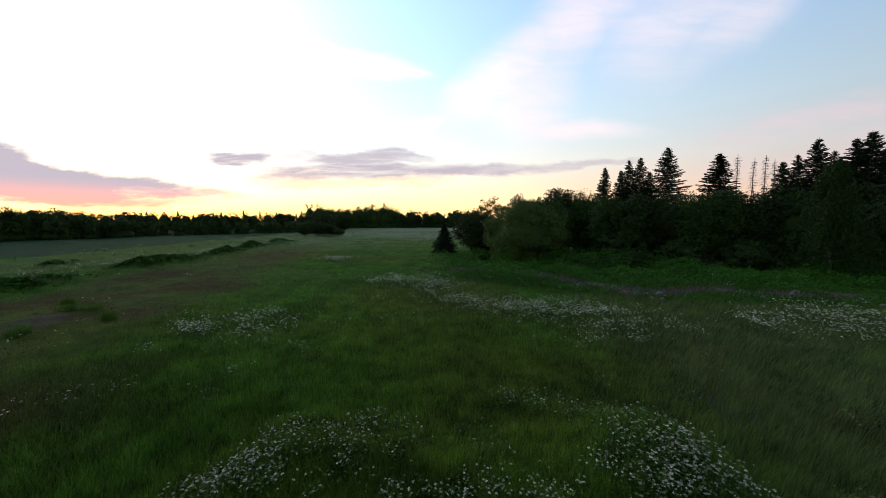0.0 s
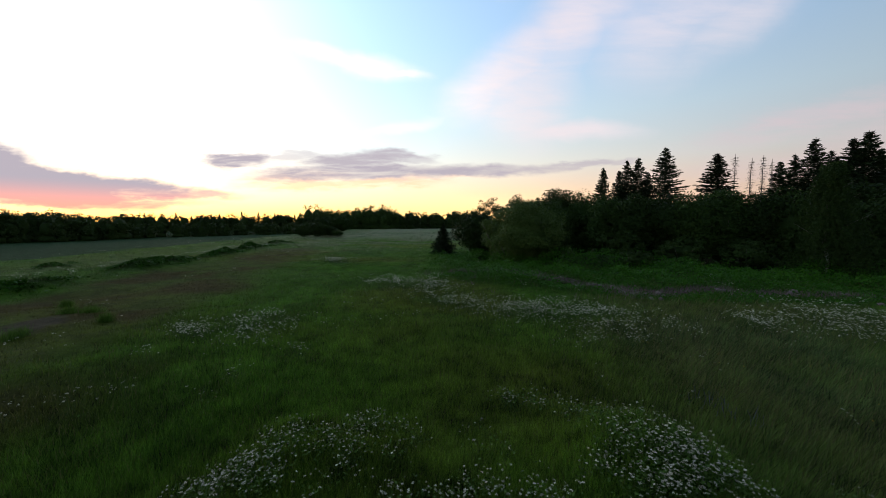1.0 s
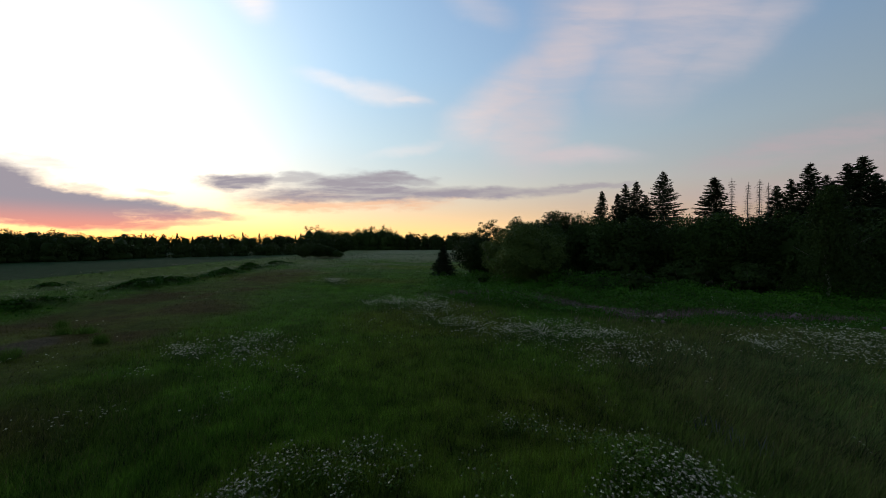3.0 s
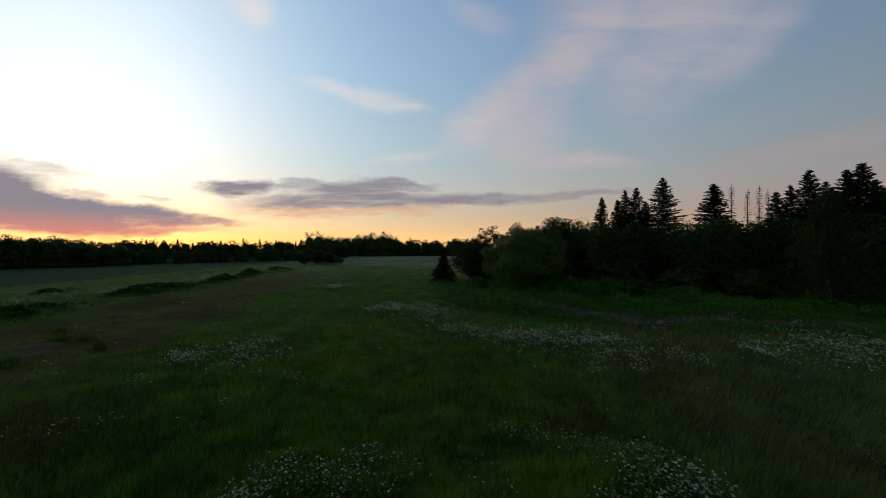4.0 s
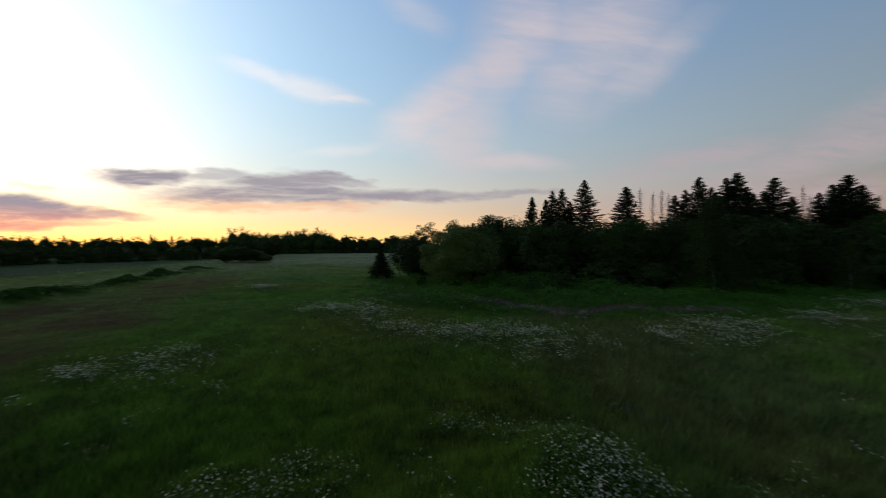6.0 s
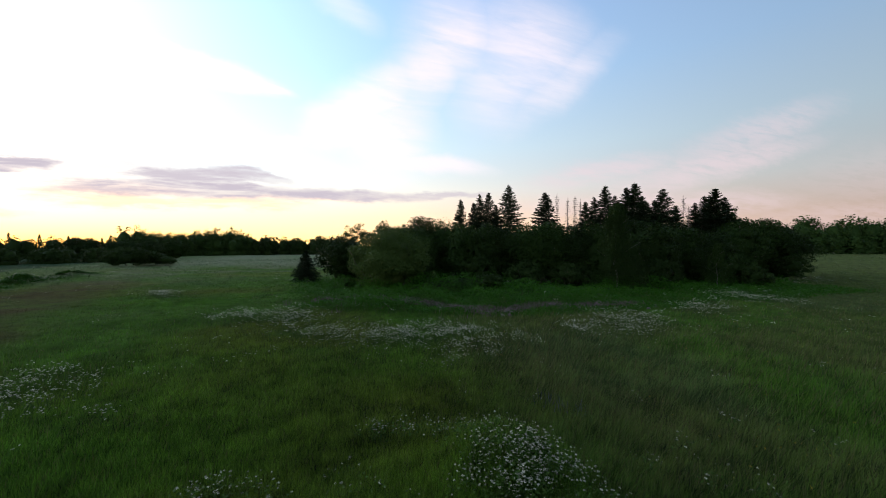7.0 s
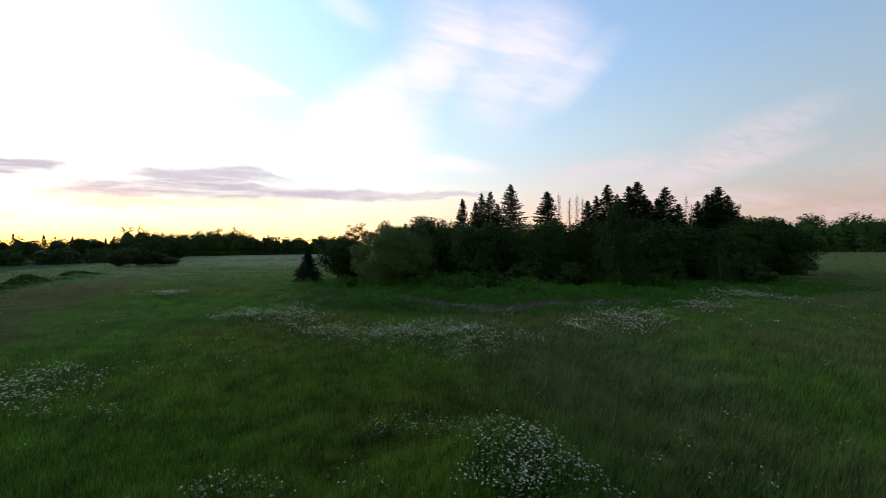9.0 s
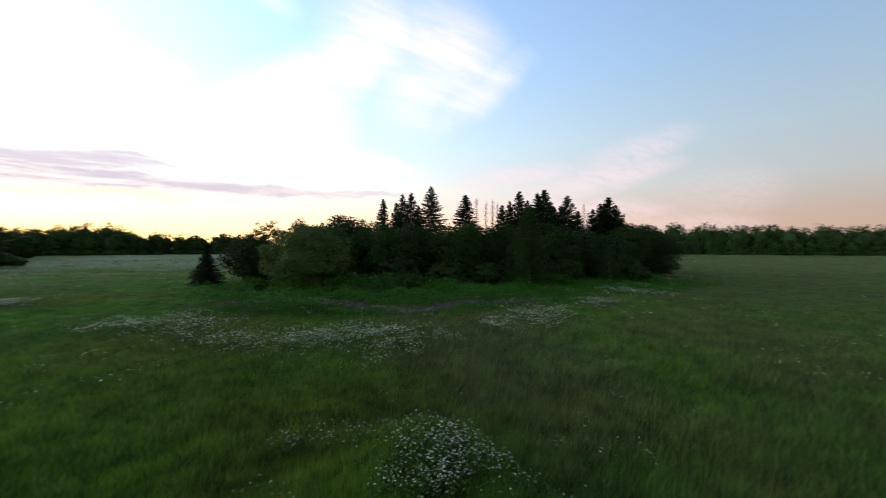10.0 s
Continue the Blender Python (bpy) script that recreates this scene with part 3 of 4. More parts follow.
    pz = height(px, py) + tall[m] * (.15 + .65 * rng.random(len(m)))
    v3, f3 = leaf_quads(np.c_[px, py, pz], (.034 + .0014 * d[m]) * (.7 + .6 * rng.random(len(m))), out=np.tile([[0, 0, 1.0]], (len(m), 1)), loose=.6)
    t3 = np.repeat(np.array([[.055, .110, .018]]) * (.5 + 1.0 * rng.random((len(m), 1))), 4, axis=0)
    part("fern_leaves", mesh_of("fern_leaves", v3, f3, BLADE, t3), root)


build_umbels()


# ---------------------------------------------------------------- trees
def tube(points, radii, sides=6):
    """A tapering tube along points: verts and quads."""
    p = np.asarray(points, float)
    d = np.gradient(p, axis=0)
    d /= np.linalg.norm(d, axis=1, keepdims=True) + 1e-9
    ref = np.where(np.abs(d[:, 2:]) > .9, [[1.0, 0, 0]], [[0, 0, 1.0]])
    u = np.cross(d, ref)
    u /= np.linalg.norm(u, axis=1, keepdims=True) + 1e-9
    w = np.cross(d, u)
    a = np.arange(sides) * 2 * math.pi / sides
    v = p[:, None] + (u[:, None] * np.cos(a)[None, :, None] + w[:, None] * np.sin(a)[None, :, None]) * np.asarray(radii)[:, None, None]
    i, j = np.meshgrid(np.arange(len(p) - 1), np.arange(sides), indexing="ij")
    q = lambda i, j: i * sides + j % sides
    f = np.stack([q(i, j), q(i, j + 1), q(i + 1, j + 1), q(i + 1, j)], -1).reshape(-1, 4)
    return v.reshape(-1, 3), f


def wobble(a, b, n, amount):
    t = np.linspace(0, 1, n)[:, None]
    p = np.asarray(a) * (1 - t) + np.asarray(b) * t
    p[1:-1] += rng.normal(0, amount, (n - 2, 3))
    return p


def broadleaf(name, label, tall, wide, puffs, leaves_each, leaf, mat, bark=None, base=0.12, sparse=0.0, category="tree", droop=0.0, stems=1, shape=0.55, clump=1.0):
    """A broad-leaved tree: tapering trunk, limbs that reach into the crown, and a crown of many leaf sprays."""
    bark = bark or BARK
    root = tagged(new(name), label, category)
    half = wide / 2
    for s in range(stems):
        off = rng.normal(0, .12 * half if stems > 1 else 0.0, 2)
        top = (rng.normal(0, .05) * wide + off[0] * 3, rng.normal(0, .05) * wide + off[1] * 3, tall * (.86 if stems == 1 else .7))
        line = wobble((off[0], off[1], -.15), top, 7, .02 * tall)
        part("trunk", mesh_of("trunk", *tube(line, np.linspace(.018, .004, 7) * tall * (1.0 if stems == 1 else .7), 7), bark, smooth=True), root)
    # sprays fill an uneven egg, thicker towards its skin
    q = rng.normal(0, 1, (puffs, 3))
    q /= np.linalg.norm(q, axis=1, keepdims=True)
    q *= (.35 + .65 * rng.random((puffs, 1)) ** .6) if sparse else (.72 + .28 * rng.random((puffs, 1)))
    ragged = .82 + .36 * rng.random((puffs, 1))
    mid, hz = tall * (base + (1 - base) * .52), tall * (1 - base) * .46
    c = q * ragged * np.array([half * .82, half * .82, hz * .92]) + np.array([0, 0, mid])
    low = np.clip((c[:, 2] - mid) / hz, -1, 1)
    c[:, :2] *= (1 - shape * .45 * np.clip(low, 0, 1))[:, None]
    for i in rng.choice(puffs, min(6, puffs), replace=False):
        start = (c[i, 0] * .05, c[i, 1] * .05, max(tall * .12, c[i, 2] * (.45 + .2 * rng.random())))
        part("limb", mesh_of("limb", *tube(wobble(start, c[i], 5, .02 * tall), np.linspace(.007, .0015, 5) * tall, 5), bark, smooth=True), root)
    rad = (.10 + .09 * rng.random(puffs)) * min(wide, tall) * clump
    n = rng.poisson(leaves_each, puffs)
    m = np.repeat(np.arange(puffs), n)
    o = rng.normal(0, 1, (len(m), 3))
    o /= np.linalg.norm(o, axis=1, keepdims=True)
    spot = o * (.45 + .55 * rng.random((len(m), 1)) ** .5) * np.array([1, 1, .7])
    pts = c[m] + spot * rad[m, None]
    out = o + .7 * q[m] + [0, 0, .35]
    pts[:, 2] -= droop * rng.random(len(m)) ** 2 * tall * .12
    keep = (pts[:, 2] > .08) & (rng.random(len(pts)) > sparse)
    leaves = [leaf_quads(pts[keep], leaf * (.6 + .8 * rng.random(keep.sum())), droop=droop, out=out[keep])]
    if not sparse:
        heart = .44 if category == "bush" else .58
        leaves.append(core((0, 0, mid), half * heart, hz * heart * 1.1))
        if category == "tree":
            leaves.append(core((0, 0, tall * .18), half * .40, tall * .15))
    part("crown", mesh_of("crown", *joined(leaves), mat), root)
    return root


def spruce(name, label, tall, wide, full=1.0, bare=0.12):
    """A spruce: straight trunk and whorls of drooping boughs, each a ragged spray of needled twigs."""
    root = tagged(new(name), label, "tree")
    zs = np.linspace(-.15, tall, 9)
    line = np.c_[np.cumsum(rng.normal(0, .012, 9)), np.cumsum(rng.normal(0, .012, 9)), zs]
    part("trunk", mesh_of("trunk", *tube(line, np.linspace(.013, .0012, 9) * tall, 7), BARK, smooth=True), root)
    cs, dirs, size = [], [], []
    z = bare * tall
    while z < tall * .985:
        f = 1 - z / tall
        reach = wide / 2 * (f ** .86) * (1.0 if z > .25 * tall else .9)
        for k in range(int(7 + 6 * f * full)):
            a = rng.random() * 6.283
            length = reach * (.62 + .5 * rng.random()) + .06
            m = max(5, int(6 + length * (15 if z > .5 * tall or full > 1 else 4) * full))
            t = (np.arange(m) + rng.random(m)) / m
            rise = .28 * (1 - f) - .52 * f
            p = np.c_[np.cos(a) * t * length, np.sin(a) * t * length, z + rise * t * length + .10 * length * t ** 2 - .22 * rng.random(m) ** 2 * (.4 + f)]
            sidew = (rng.random(m) - .5) * length * .8 * (1.08 - t)
            p[:, 0] += -np.sin(a) * sidew
            p[:, 1] += np.cos(a) * sidew
            cs.append(p)
            dirs.append(np.c_[np.cos(a) + rng.normal(0, .45, m), np.sin(a) + rng.normal(0, .45, m), -.75 * f + .15 * (1 - f) + rng.normal(0, .35, m)])
            size.append(np.full(m, .17 + .10 * f) * (.7 + .6 * rng.random(m)))
        z += (.20 + .22 * f) * tall / 16
    c, d, s = np.concatenate(cs), np.concatenate(dirs), np.concatenate(size) * (tall / 16) ** .5
    d /= np.linalg.norm(d, axis=1, keepdims=True)
    b = np.cross(d, rng.normal(0, 1, d.shape))
    b /= np.linalg.norm(b, axis=1, keepdims=True)
    v = np.stack([c - d * s[:, None], c - b * s[:, None] * .30, c + d * s[:, None], c + b * s[:, None] * .30], 1).reshape(-1, 3)
    part("crown", mesh_of("crown", v, np.arange(len(v)).reshape(-1, 4), NEEDLE), root)
    return root


def dead_spruce(name, label, tall, wide):
    """A dead spruce: grey trunk with thin bare twigs."""
    root = tagged(new(name), label, "dead tree")
    zs = np.linspace(-.15, tall, 8)
    line = np.c_[np.cumsum(rng.normal(0, .04, 8)), np.cumsum(rng.normal(0, .04, 8)), zs]
    part("trunk", mesh_of("trunk", *tube(line, np.linspace(.010, .0018, 8) * tall, 6), BARK_DEAD, smooth=True), root)
    twigs = []
    z = tall * .3
    while z < tall * .98:
        f = 1 - z / tall
        for k in range(7):
            a = rng.random() * 6.283
            length = wide / 2 * (.25 + .75 * f ** .6) * (.4 + .8 * rng.random())
            e = np.array([math.cos(a) * length, math.sin(a) * length, z - length * (.15 + .3 * rng.random())])
            p0 = np.array([np.interp(z, zs, line[:, 0]), np.interp(z, zs, line[:, 1]), z])
            twigs.append(tube(wobble(p0, e + [p0[0], p0[1], 0], 4, .04), [.028, .022, .016, .008], 3))
            mid = (p0 + e) / 2
            for w in range(2):
                twigs.append(tube(np.array([mid, mid + rng.normal(0, .22, 3) - [0, 0, .15]]), [.014, .006], 3))
        z += .42
    part("branchwork", mesh_of("branchwork", *joined(twigs), BARK_DEAD), root, "bare grey twigs")
    return root


def birch(name, label, tall, wide, strands, per=16):
    """A birch: slim white trunk, rising limbs, and leaves on hanging strands."""
    root = tagged(new(name), label, "tree")
    line = wobble((0, 0, -.15), (.2, .1, tall * .97), 8, .012 * tall)
    part("trunk", mesh_of("trunk", *tube(line, np.linspace(.013, .0015, 8) * tall, 7), BARK_BIRCH, smooth=True), root, "white birch bark with dark scars")
    pts = []
    for k in range(8):
        z0 = tall * (.22 + .07 * k)
        a = k * 2.4 + rng.random()
        length = wide * .48 * (1 - .55 * (k / 8)) * (.8 + .3 * rng.random())
        e = (math.cos(a) * length, math.sin(a) * length, z0 + length * .75)
        part("limb", mesh_of("limb", *tube(wobble((0, 0, z0), e, 5, .05), np.linspace(.05, .012, 5), 5), BARK, smooth=True), root)
    heads = []
    for k in range(30):
        z0 = tall * (.16 + .82 * (k + rng.random()) / 30)
        f = min(1.0, max(.08, (1 - z0 / tall) * 1.45)) ** .85
        heads.append((k * 2.4 + .6 * rng.random(), wide / 2 * f * (.35 + .6 * rng.random()), z0, f))
    for k in range(strands):
        ha, hr, hz, f = heads[k % 30]
        spread = .20 * wide * (.35 + .65 * f) / 2
        cx, cy = math.cos(ha) * hr + rng.normal(0, spread), math.sin(ha) * hr + rng.normal(0, spread)
        a, r = math.atan2(cy, cx), math.hypot(cx, cy)
        z0 = min(tall * .99, hz + rng.normal(0, .05 * tall))
        drop = tall * (.05 + .15 * rng.random()) * (.5 + f)
        t = rng.random(per)
        pts.append(np.c_[math.cos(a) * r * (.9 + .15 * t) + rng.normal(0, .09, per), math.sin(a) * r * (.9 + .15 * t) + rng.normal(0, .09, per), np.maximum(z0 - t * drop, .15)])
    v, f = leaf_quads(np.concatenate(pts), .095 * (.6 + .8 * rng.random(strands * per)), 2.2, droop=1.2)
    part("crown", mesh_of("crown", v, f, LEAF_BIRCH), root)
    return root


def plant(makers, places, group):
    """Stand trees at (x, y, tall, wide): one of each maker first, then copies at their own size and turn."""
    made = []
    for i, (x, y, tall, wide) in enumerate(places):
        z = float(height(np.array([x]), np.array([y]))[0])
        k = i % len(makers)
        if k >= len(made):
            made.append((makers[k](tall - z, wide), tall - z, wide))
            ob, m = made[k][0], pose(x, y, z)
            ob.matrix_basis = m
        else:
            ob, t0, w0 = made[k]
            m = pose(x, y, z, 0, 0, rng.random() * 360) @ Matrix.Diagonal((wide / w0, wide / w0, (tall - z) / t0, 1))
            ob = copy_thing(ob, m)
        ob["group"] = group


SPRUCES = [(31.1, 68.5, 16.1, 3.1), (35.0, 70.2, 15.8, 3.0), (35.3, 67.9, 17.4, 3.7), (36.6, 66.3, 17.6, 3.9), (40.1, 63.9, 19.0, 5.0),
          (47.2, 61.1, 17.4, 5.2), (55.2, 58.0, 15.5, 3.6), (56.1, 56.6, 16.4, 3.7), (57.5, 55.0, 18.5, 4.6), (61.8, 56.6, 17.0, 4.1),
          (60.7, 52.7, 18.0, 4.3), (60.5, 50.6, 18.5, 5.1), (66.4, 52.6, 15.4, 4.0), (64.7, 47.9, 17.3, 5.2), (74.7, 48.3, 15.1, 3.9),
          (77.6, 48.3, 16.6, 4.0), (75.3, 44.9, 17.5, 5.3), (80.4, 46.1, 16.3, 4.4), (62.6, 56.2, 16.1, 4.1), (66.2, 53.7, 16.8, 4.3),
          (69.9, 53.4, 15.9, 4.1), (73.9, 51.8, 14.9, 4.1), (80.8, 49.2, 16.4, 4.3), (39.0, 67.5, 15.2, 3.7)]
DEAD = [(49.6, 60.2, 17.2, 2.9), (52.3, 60.2, 16.5, 2.9), (53.1, 58.9, 16.8, 2.9), (54.2, 58.4, 16.1, 2.9), (69.4, 47.1, 16.1, 2.7),
          (71.4, 47.5, 14.3, 2.7), (74.7, 47.2, 15.8, 2.7)]
BROAD = [(6.5, 60.6, 8.0, 8.9), (20.6, 62.9, 11.6, 8.9), (24.1, 60.4, 11.2, 8.3), (25.1, 54.6, 9.5, 7.7), (28.3, 52.3, 9.6, 7.6),
          (32.3, 51.8, 10.1, 8.1), (35.3, 49.6, 10.0, 8.0), (39.5, 49.1, 10.2, 8.1), (42.4, 46.9, 10.1, 7.6), (44.6, 44.9, 9.7, 7.4),
          (51.8, 40.0, 9.6, 7.6), (59.5, 41.3, 10.2, 8.1), (73.8, 40.1, 11.2, 8.6), (81.2, 40.4, 11.3, 9.7), (83.6, 38.4, 10.2, 8.9),
          (64.5, 39.3, 8.5, 8.1), (53.6, 45.7, 10.6, 8.0), (60.1, 38.9, 6.6, 6.5), (17.6, 57.6, 9.3, 8.7), (14.7, 60.8, 9.4, 8.0)]
FAR_TREES = [(-90, 200, 10.6, 15), (-80, 205, 9.0, 12), (-70, 208, 9.2, 13), (-60, 215, 9.4, 13)]
FAR_BUSHES = [(-54.8, 139.2, 5.7, 5.8), (-51.4, 137.2, 6.3, 6.6), (-48.0, 135.2, 5.7, 6.5), (-47.2, 141.2, 5.0, 6.3), (-44.0, 140.2, 4.1, 5.8),
          (-40.6, 137.2, 3.0, 4.4)]
SPARSE = [(9.6, 69.3, 10.8, 7.2), (14.7, 69.4, 11.4, 7.0), (18.2, 67.0, 10.7, 6.6), (77.5, 42.9, 14.1, 4.4)]
BUSHES = [(22.6, 40.6, 2.6, 4.7), (6.3, 54.4, 1.2, 2.9), (62.5, 31.5, 3.2, 5.0), (80.7, 35.2, 5.0, 6.0), (16.0, 49.6, 5.0, 4.2),
          (24.5, 48.4, 4.4, 6.9), (31.3, 45.7, 3.9, 6.9), (37.8, 43.2, 3.8, 6.9), (50.6, 37.2, 4.4, 6.0), (64.3, 35.1, 4.8, 6.3)]
BEHIND = [(28, 74, 10.5, 9), (40, 71, 11, 9), (52, 66, 11, 9), (64, 59, 11, 9), (74, 53, 10.5, 9), (84, 47, 10.5, 9), (22, 69, 10, 8), (90, 42, 9, 8)]

plant([lambda h, w: spruce("spruce", "tall dark green spruce with drooping boughs", h * 1.01, w * 3.0, full=1.0, bare=.36) for i in range(5)], SPRUCES, "spruces in the wood")
plant([lambda h, w: dead_spruce("dead_spruce", "dead grey spruce with bare thin twigs", h, w) for i in range(3)], DEAD, "dead spruces in the wood")
plant([lambda h, w: broadleaf("broadleaf_tree", "dense dark green broad-leaved tree at the wood's edge", h * 1.03, w * 1.1, 125, 92, .19, LEAF, base=.02) for i in range(6)],
      BROAD, "broad-leaved trees of the wood")
plant([lambda h, w: broadleaf("broadleaf_tree", "dark green tree deep in the wood", h, w, 60, 50, .30, LEAF, base=.1) for i in range(2)], BEHIND, "broad-leaved trees of the wood")
plant([lambda h, w: broadleaf("broadleaf_tree", "round dark tree at the end of the crop field", h, w, 80, 60, .42, LEAF, base=.02) for i in range(2)], FAR_TREES, "round trees by the crop field")
plant([lambda h, w: broadleaf("sparse_tree", "tree with an airy crown, sky showing through it", h, w, 75, 90, .13, LEAF, base=.3, sparse=.08, clump=.62) for i in range(3)],
      SPARSE, "airy trees of the wood")
plant([lambda h, w: broadleaf("bush", "round dark bush at the end of the berm", h, w * 1.1, 80, 60, .26, LEAF_FAR, base=.0, category="bush", stems=3, shape=.2) for i in range(2)], FAR_BUSHES, "bushes by the berm")
plant([lambda h, w: broadleaf("bush", "rounded green bush standing in long grass", h, w, 55, 75, .14, LEAF_BIRCH, base=.0, category="bush", stems=3) for i in range(4)],
      BUSHES, "bushes")
young = spruce("young_spruce", "small dark young spruce standing alone", 5.4, 6.4, full=1.25, bare=.02)
young.matrix_basis = pose(.3, 64.3, float(height(np.array([.3]), np.array([64.3]))[0]))
willow = broadleaf("willow", "broad rounded grey-green willow with several stems", 8.6, 13.0, 240, 150, .13, LEAF_WILLOW, base=.0, stems=4, category="tree", shape=.2)
willow.matrix_basis = pose(11.4, 49.6, float(height(np.array([11.4]), np.array([49.6]))[0]), 0, 0, 40)
plant([lambda h, w: birch("birch", "birch with a white trunk and hanging leafy twigs", h, w, 2300 if h > 9 else 420) for i in range(2)], [(41.0, 37.2, 12.2, 6.8), (58.2, 34.3, 6.7, 3.9)], "birches before the wood")


# ---------------------------------------------------------------- undergrowth and stones
STONE_RUN = [(0.0, 39.9), (6.5, 42.6), (10.0, 38.3), (13.0, 33.3), (14.8, 30.0), (18.0, 28.5), (20.1, 29.0), (24.8, 28.8), (28.0, 27.4), (31.5, 26.6)]


def stone_line(x, y):
    yy = np.interp(x, [p[0] for p in STONE_RUN], [p[1] for p in STONE_RUN])
    wide = np.interp(x, [0, 6, 10, 14, 16, 20, 25, 32], [.6, 1.2, 2.0, 2.3, 1.9, 1.1, 1.1, .9])
    return np.exp(-((y - yy) / wide) ** 2) * step(x, -1, 2) * (1 - step(x, 31, 35))


def build_undergrowth():
    x, y = -4 + 82 * rng.random(260000), 22 + 38 * rng.random(260000)
    keep = rng.random(len(x)) < (1 - .9 * stone_line(x, y)) * lush(x, y) * (.35 + .9 * smooth_noise(x, y, 2.5, 71)) * (1 - step(np.hypot((x - 45) / 44, (y - 58) / 20), 1.0, .8) * .9)
    x, y = x[keep][:110000], y[keep][:110000]
    tall = .25 + (1.7 * step(smooth_noise(x, y, 2.6, 72), .25, .8)) * step(y - 27, 0, 6)
    z = height(x, y) + tall * rng.random(len(x)) ** .6
    v, f = leaf_quads(np.c_[x, y, z], .105 * (.6 + .8 * rng.random(len(x))), 2.0, out=np.tile([[0, -.2, 1.0]], (len(x), 1)), loose=.6)
    tagged(new("undergrowth", mesh_of("undergrowth", v, f, LEAF_LUSH)), "lush bright green nettles and bramble before the wood", "undergrowth", kind="stuff")


build_undergrowth()


def build_berm_weeds():
    """Rank dark weeds that cover the berms."""
    pts = []
    for cx, cy, along, across, lean, h in BERMS[:6]:
        n = int(620 * along)
        q = rng.normal(0, .55, (n, 2)) * [across, along]
        c, s = math.cos(radians(lean)), math.sin(radians(lean))
        x, y = cx + q[:, 0] * c - q[:, 1] * s, cy + q[:, 0] * s + q[:, 1] * c
        keep = smooth_noise(x, y, 2.2, 73) > .5
        x, y = x[keep], y[keep]
        pts.append(np.c_[x, y, height(x, y) + .55 * smooth_noise(x, y, 1.5, 74) * rng.random(len(x)) ** .5])
    c = np.concatenate(pts)
    v, f = leaf_quads(c, .17 * (.6 + .8 * rng.random(len(c))), 2.0, out=np.tile([[.2, -.1, 1.0]], (len(c), 1)), loose=.6)
    tagged(new("berm_weeds", mesh_of("berm_weeds", v, f, LEAF_LUSH)), "rank dark green weeds covering the low berms", "weeds", kind="stuff")


build_berm_weeds()


def build_weeds():
    """Dry purplish weeds along the stones."""
    x, y = -2 + 40 * rng.random(60000), 26 + 17 * rng.random(60000)
    keep = rng.random(len(x)) < step(stone_line(x, y) + 1.3 * (smooth_noise(x, y, 1.6, 81) - .5), .3, .8) * (1 - .4 * step(x, 20, 26))
    x, y = x[keep], y[keep]
    n = len(x)
    c = np.array([[.150, .098, .108]]) * (.5 + .9 * rng.random((n, 1)))
    v, f, t = blades(x, y, .25 + .4 * rng.random(n), np.full(n, .05), (0 * x, 0 * y), c)
    tagged(new("dry_weeds", mesh_of("dry_weeds", v, f, BLADE, t)), "dry purplish weeds growing between the stones", "weeds", kind="stuff")


build_weeds()


def stone_meshes(count):
    out = []
    for k in range(count):
        bm = bmesh.new()
        bmesh.ops.create_icosphere(bm, subdivisions=1, radius=1.0)
        for vert in bm.verts:
            vert.co *= .8 + .4 * rng.random()
            vert.co.z *= .7
        me = bpy.data.meshes.new("stone")
        bm.to_mesh(me)
        bm.free()
        me.materials.append(STONE)
        out.append(me)
    return out


heap = tagged(new("stone_heap"), "long heap of pinkish grey field stones, half overgrown", "stones")
shapes = stone_meshes(8)
for k in range(210):
    sx = float((9 + 9 * rng.random()) if k < 90 else (33 * rng.random()))
    sy = float(np.interp(sx, [p[0] for p in STONE_RUN], [p[1] for p in STONE_RUN]) + rng.normal(0, 1.25))
    size = float(.08 + .21 * rng.random() ** 2.2)
    ob = new("stone", shapes[k % 8])
    ob.parent = heap
    sz = float(height(np.array([sx]), np.array([sy]))[0])
    ob.matrix_basis = pose(sx, sy, sz + size * .3 + .15 * rng.random() * float(stone_line(np.array([sx]), np.array([sy]))[0]), *(rng.random(3) * [40, 40, 360])) @ Matrix.Diagonal((size * 1.2, size, size, 1))


# ---------------------------------------------------------------- tufts and small flowers
def tuft(x, y, tall, spread, count, colour, name, label, category, wide=.02):
    px, py = x + rng.normal(0, spread, count), y + rng.normal(0, spread, count)
    c = np.array([colour]) * (.55 + .8 * rng.random((count, 1)))
    v, f, t = blades(px, py, tall * (.5 + .6 * rng.random(count)), np.full(count, wide), (0 * px, 0 * py), c)
    return tagged(new(name, mesh_of(name, v, f, BLADE, t)), label, category, kind="stuff")


for x, y, s in ((-23.1, 22.9, .55), (-22.0, 17.8, .5), (-24.3, 22.6, .4), (-20.0, 20.6, .3), (-26.5, 24.5, .35)):
    tuft(x, y, .6, s * .55, 420, (.070, .145, .018), "grass_tuft", "bright green tuft of grass at the edge of bare soil", "grass")
for x, y in ((8.5, 10.8), (8.7, 10.0)):
    tuft(x, y, .6, .35, 18, (.11, .10, .19), "bluebell_spikes", "few blue-violet flower spikes in tall grass", "wildflowers", .03)


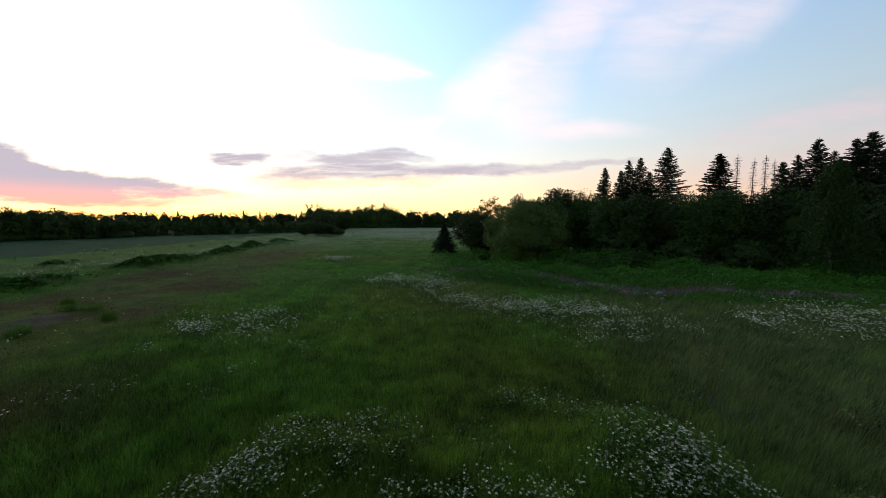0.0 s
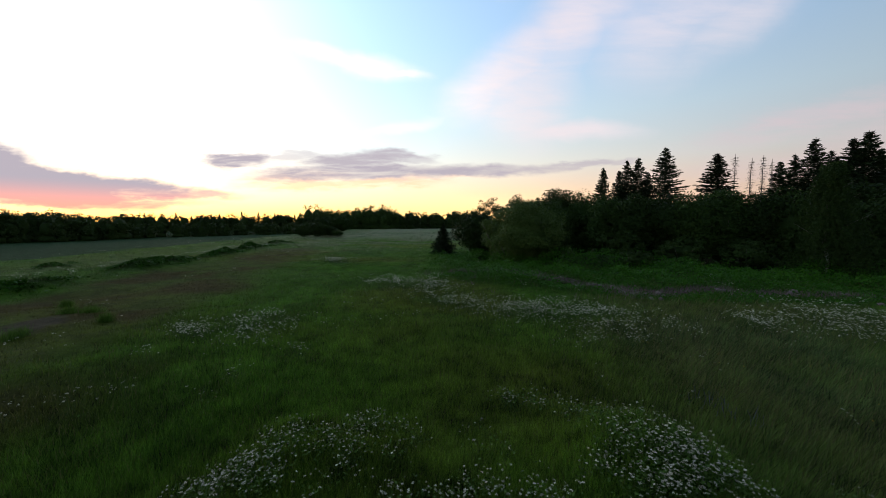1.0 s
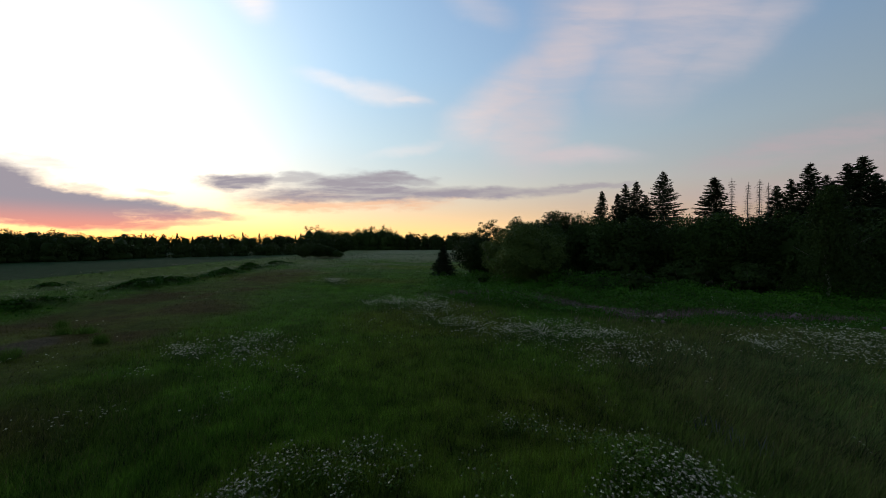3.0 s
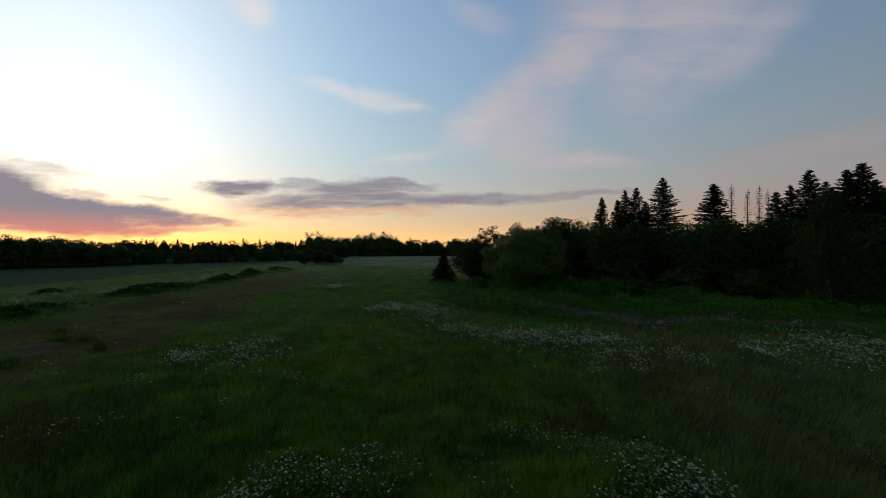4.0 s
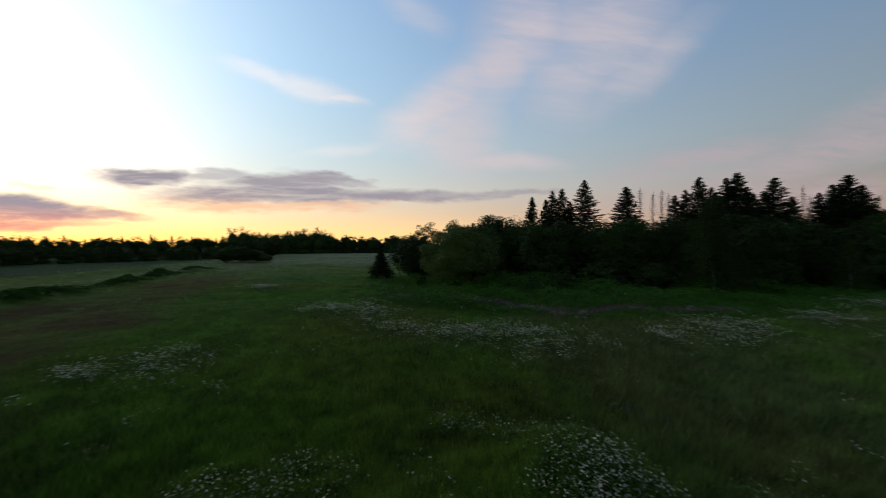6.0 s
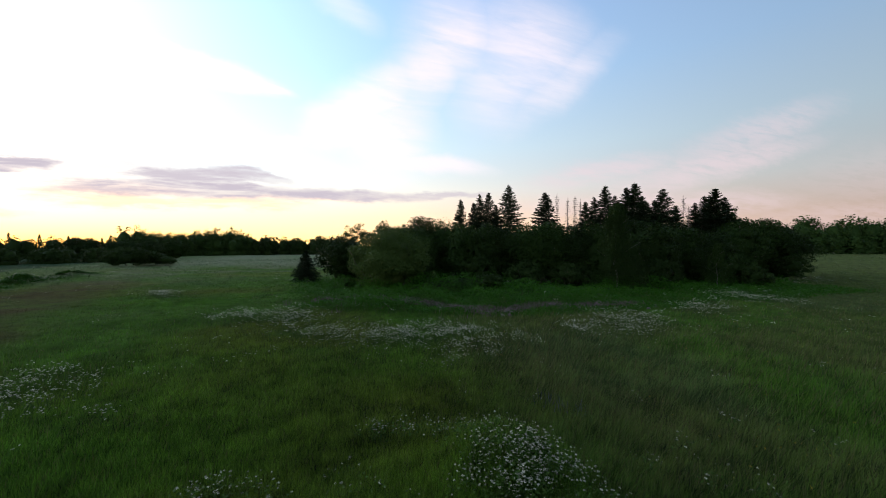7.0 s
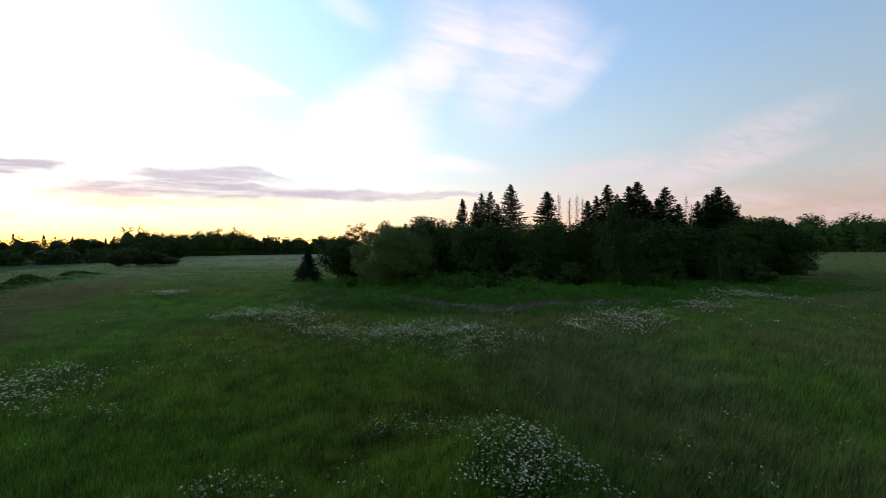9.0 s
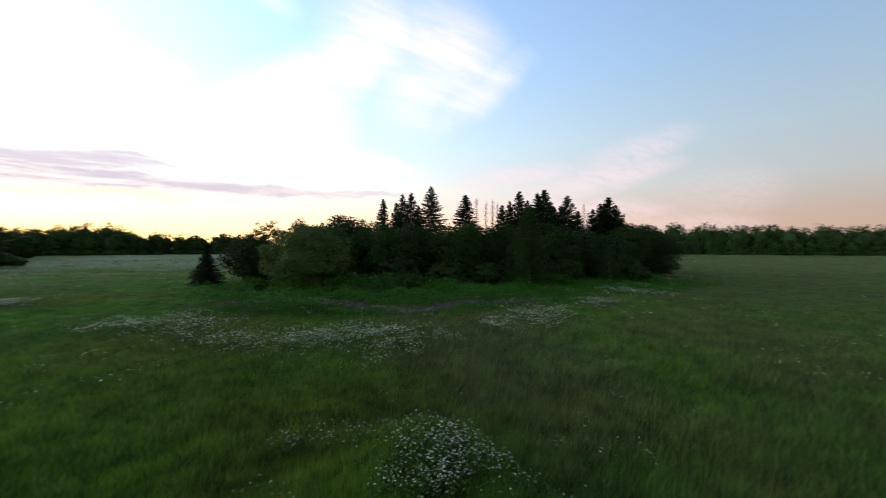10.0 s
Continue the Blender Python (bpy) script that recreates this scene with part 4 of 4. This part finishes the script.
def build_yellow_flowers():
    """Small yellow blossoms on thin stalks, strewn through the tall grass."""
    x, y = np.r_[12.5 + rng.normal(0, .8, 14), 9 + 30 * rng.random(160)], np.r_[5.8 + rng.normal(0, .6, 14), 2 + 18 * rng.random(160)]
    keep = smooth_noise(x, y, 4.0, 82) > .46
    x, y = x[keep], y[keep]
    n = len(x)
    tall = .45 + .2 * rng.random(n)
    v1, f1, t1 = blades(x, y, tall, np.full(n, .008), (.1 + 0 * x, 0 * y), np.tile([[.06, .10, .025]], (n, 1)))
    tips = np.repeat(v1.reshape(-1, 3, 3)[:, 2], 4, axis=0)
    v2, f2 = leaf_quads(tips + rng.normal(0, .012, tips.shape), .026 * (.7 + .6 * rng.random(4 * n)), 1.2)
    root = tagged(new("yellow_flowers"), "few small yellow flowers in tall grass", "wildflowers", kind="stuff")
    part("stalks", mesh_of("stalks", v1, f1, BLADE, t1), root)
    part("blossoms", mesh_of("blossoms", v2, f2, PETAL, np.tile([[.34, .25, .03]], (len(v2), 1))), root)


build_yellow_flowers()


# ---------------------------------------------------------------- far woods
def far_wood(name, label, line, rows, tall, per, leaf, conifers=0.15, gap=5.0):
    """A far edge of a wood along a line: trees of clumped leaves standing several rows deep."""
    pts, outs, cores, trunks = [], [], [], []
    for (ax, ay), (bx, by) in zip(line[:-1], line[1:]):
        length = math.hypot(bx - ax, by - ay)
        nx, ny = -(by - ay) / length, (bx - ax) / length
        if nx * ax + ny * ay < 0:
            nx, ny = -nx, -ny
        for r in range(rows):
            for k in range(int(length / gap)):
                s = -.15 + 1.3 * (k + .5 * (r % 2) + .5 * rng.random()) / (length / gap)
                x, y = ax + (bx - ax) * s + nx * (r * gap * .9 + rng.normal(0, 1.2)), ay + (by - ay) * s + ny * (r * gap * .9 + rng.normal(0, 1.2))
                big = .82 + .30 * float(smooth_noise(np.array([x]), np.array([y]), 28, 91)[0])
                h = (tall[0] if r == 0 else tall[1] * (.9 + .06 * min(r, 3))) * (big + .20 * (rng.random() - .35))
                w = h * (.78 + .2 * rng.random()) + 1.0
                z = float(height(np.array([x]), np.array([y]))[0])
                n = per
                trunks.append(tube(np.array([[x, y, z - .2], [x, y, z + h * .8]]), [.016 * h, .005 * h], 4))
                if rng.random() < conifers and r > 0:
                    t = rng.random(n) ** 1.2
                    a = rng.random(n) * 6.283
                    rr = w * .30 * (1 - t) * (.4 + .6 * rng.random(n)) + .1
                    pts.append(np.c_[x + rr * np.cos(a), y + rr * np.sin(a), z + h * .98 * (.05 + .95 * t)])
                    outs.append(np.c_[np.cos(a), np.sin(a), .5 + 0 * a])
                else:
                    puffs = 22
                    q = rng.normal(0, 1, (puffs, 3))
                    q /= np.linalg.norm(q, axis=1, keepdims=True)
                    c = q * [w * .34, w * .34, h * .40] * (.8 + .2 * rng.random((puffs, 1))) + [x, y, z + h * .53]
                    m = rng.integers(0, puffs, n)
                    o = rng.normal(0, 1, (n, 3))
                    o /= np.linalg.norm(o, axis=1, keepdims=True)
                    p = c[m] + o * (w * .12) * rng.random((n, 1)) ** .4
                    p[:, 2] = np.maximum(p[:, 2], z + .1)
                    low_n = n // 3
                    skirt = np.c_[x + rng.normal(0, w * .3, low_n), y + rng.normal(0, w * .3, low_n), z + h * .5 * rng.random(low_n)]
                    pts.append(np.r_[p, skirt])
                    outs.append(np.r_[o + q[m] + [0, 0, .4], np.c_[skirt[:, :2] - [x, y], .3 * w + 0 * skirt[:, 2]]])
                    cores.append(core((x, y, z + h * .46), w * .23, h * .32))
                    cores.append(core((x, y, z + h * .10), w * .32, h * .16))
    c = np.concatenate(pts)
    v, f = joined([leaf_quads(c, leaf * (.6 + .8 * rng.random(len(c))), 1.3, out=np.concatenate(outs))] + cores)
    root = tagged(new(name), label, "forest", kind="stuff")
    part("crowns", mesh_of("crowns", v, f, LEAF_FAR), root)
    part("trunks", mesh_of("trunks", *joined(trunks), BARK), root)


far_wood("far_wood", "dark leafy wood along the far edge of the crop field", [(-150, 60), (-135, 78), (-122, 98), (-113, 124)], 3, (7.4, 9.9), 1000, .36, .10, 4.4)
far_wood("far_wood", "even green thicket along the end of the crop field", [(-118, 126), (-100, 150), (-82, 166), (-70, 180)], 2, (6.0, 6.4), 800, .36, .0, 4.0)
far_wood("far_wood", "dark wood of mostly conifers behind the crop field", [(-260, 160), (-190, 215), (-150, 235), (-76, 262)], 2, (10.8, 12.0), 420, .55, .35, 4.2)
far_wood("far_wood", "dark mixed wood beyond the open meadow", [(-92, 262), (-72, 280), (-36, 290)], 3, (13.4, 18.0), 720, .62, .03, 5.5)
far_wood("far_wood", "dark mixed wood beyond the open meadow", [(-62, 286), (10, 300), (30, 300)], 3, (12.4, 15.4), 700, .62, .04, 6.0)
far_wood("far_wood", "green mixed wood behind the pale meadow", [(163, 98), (172, 92), (312, -3), (335, -18)], 3, (8.5, 15.4), 620, .55, .03, 4.8)
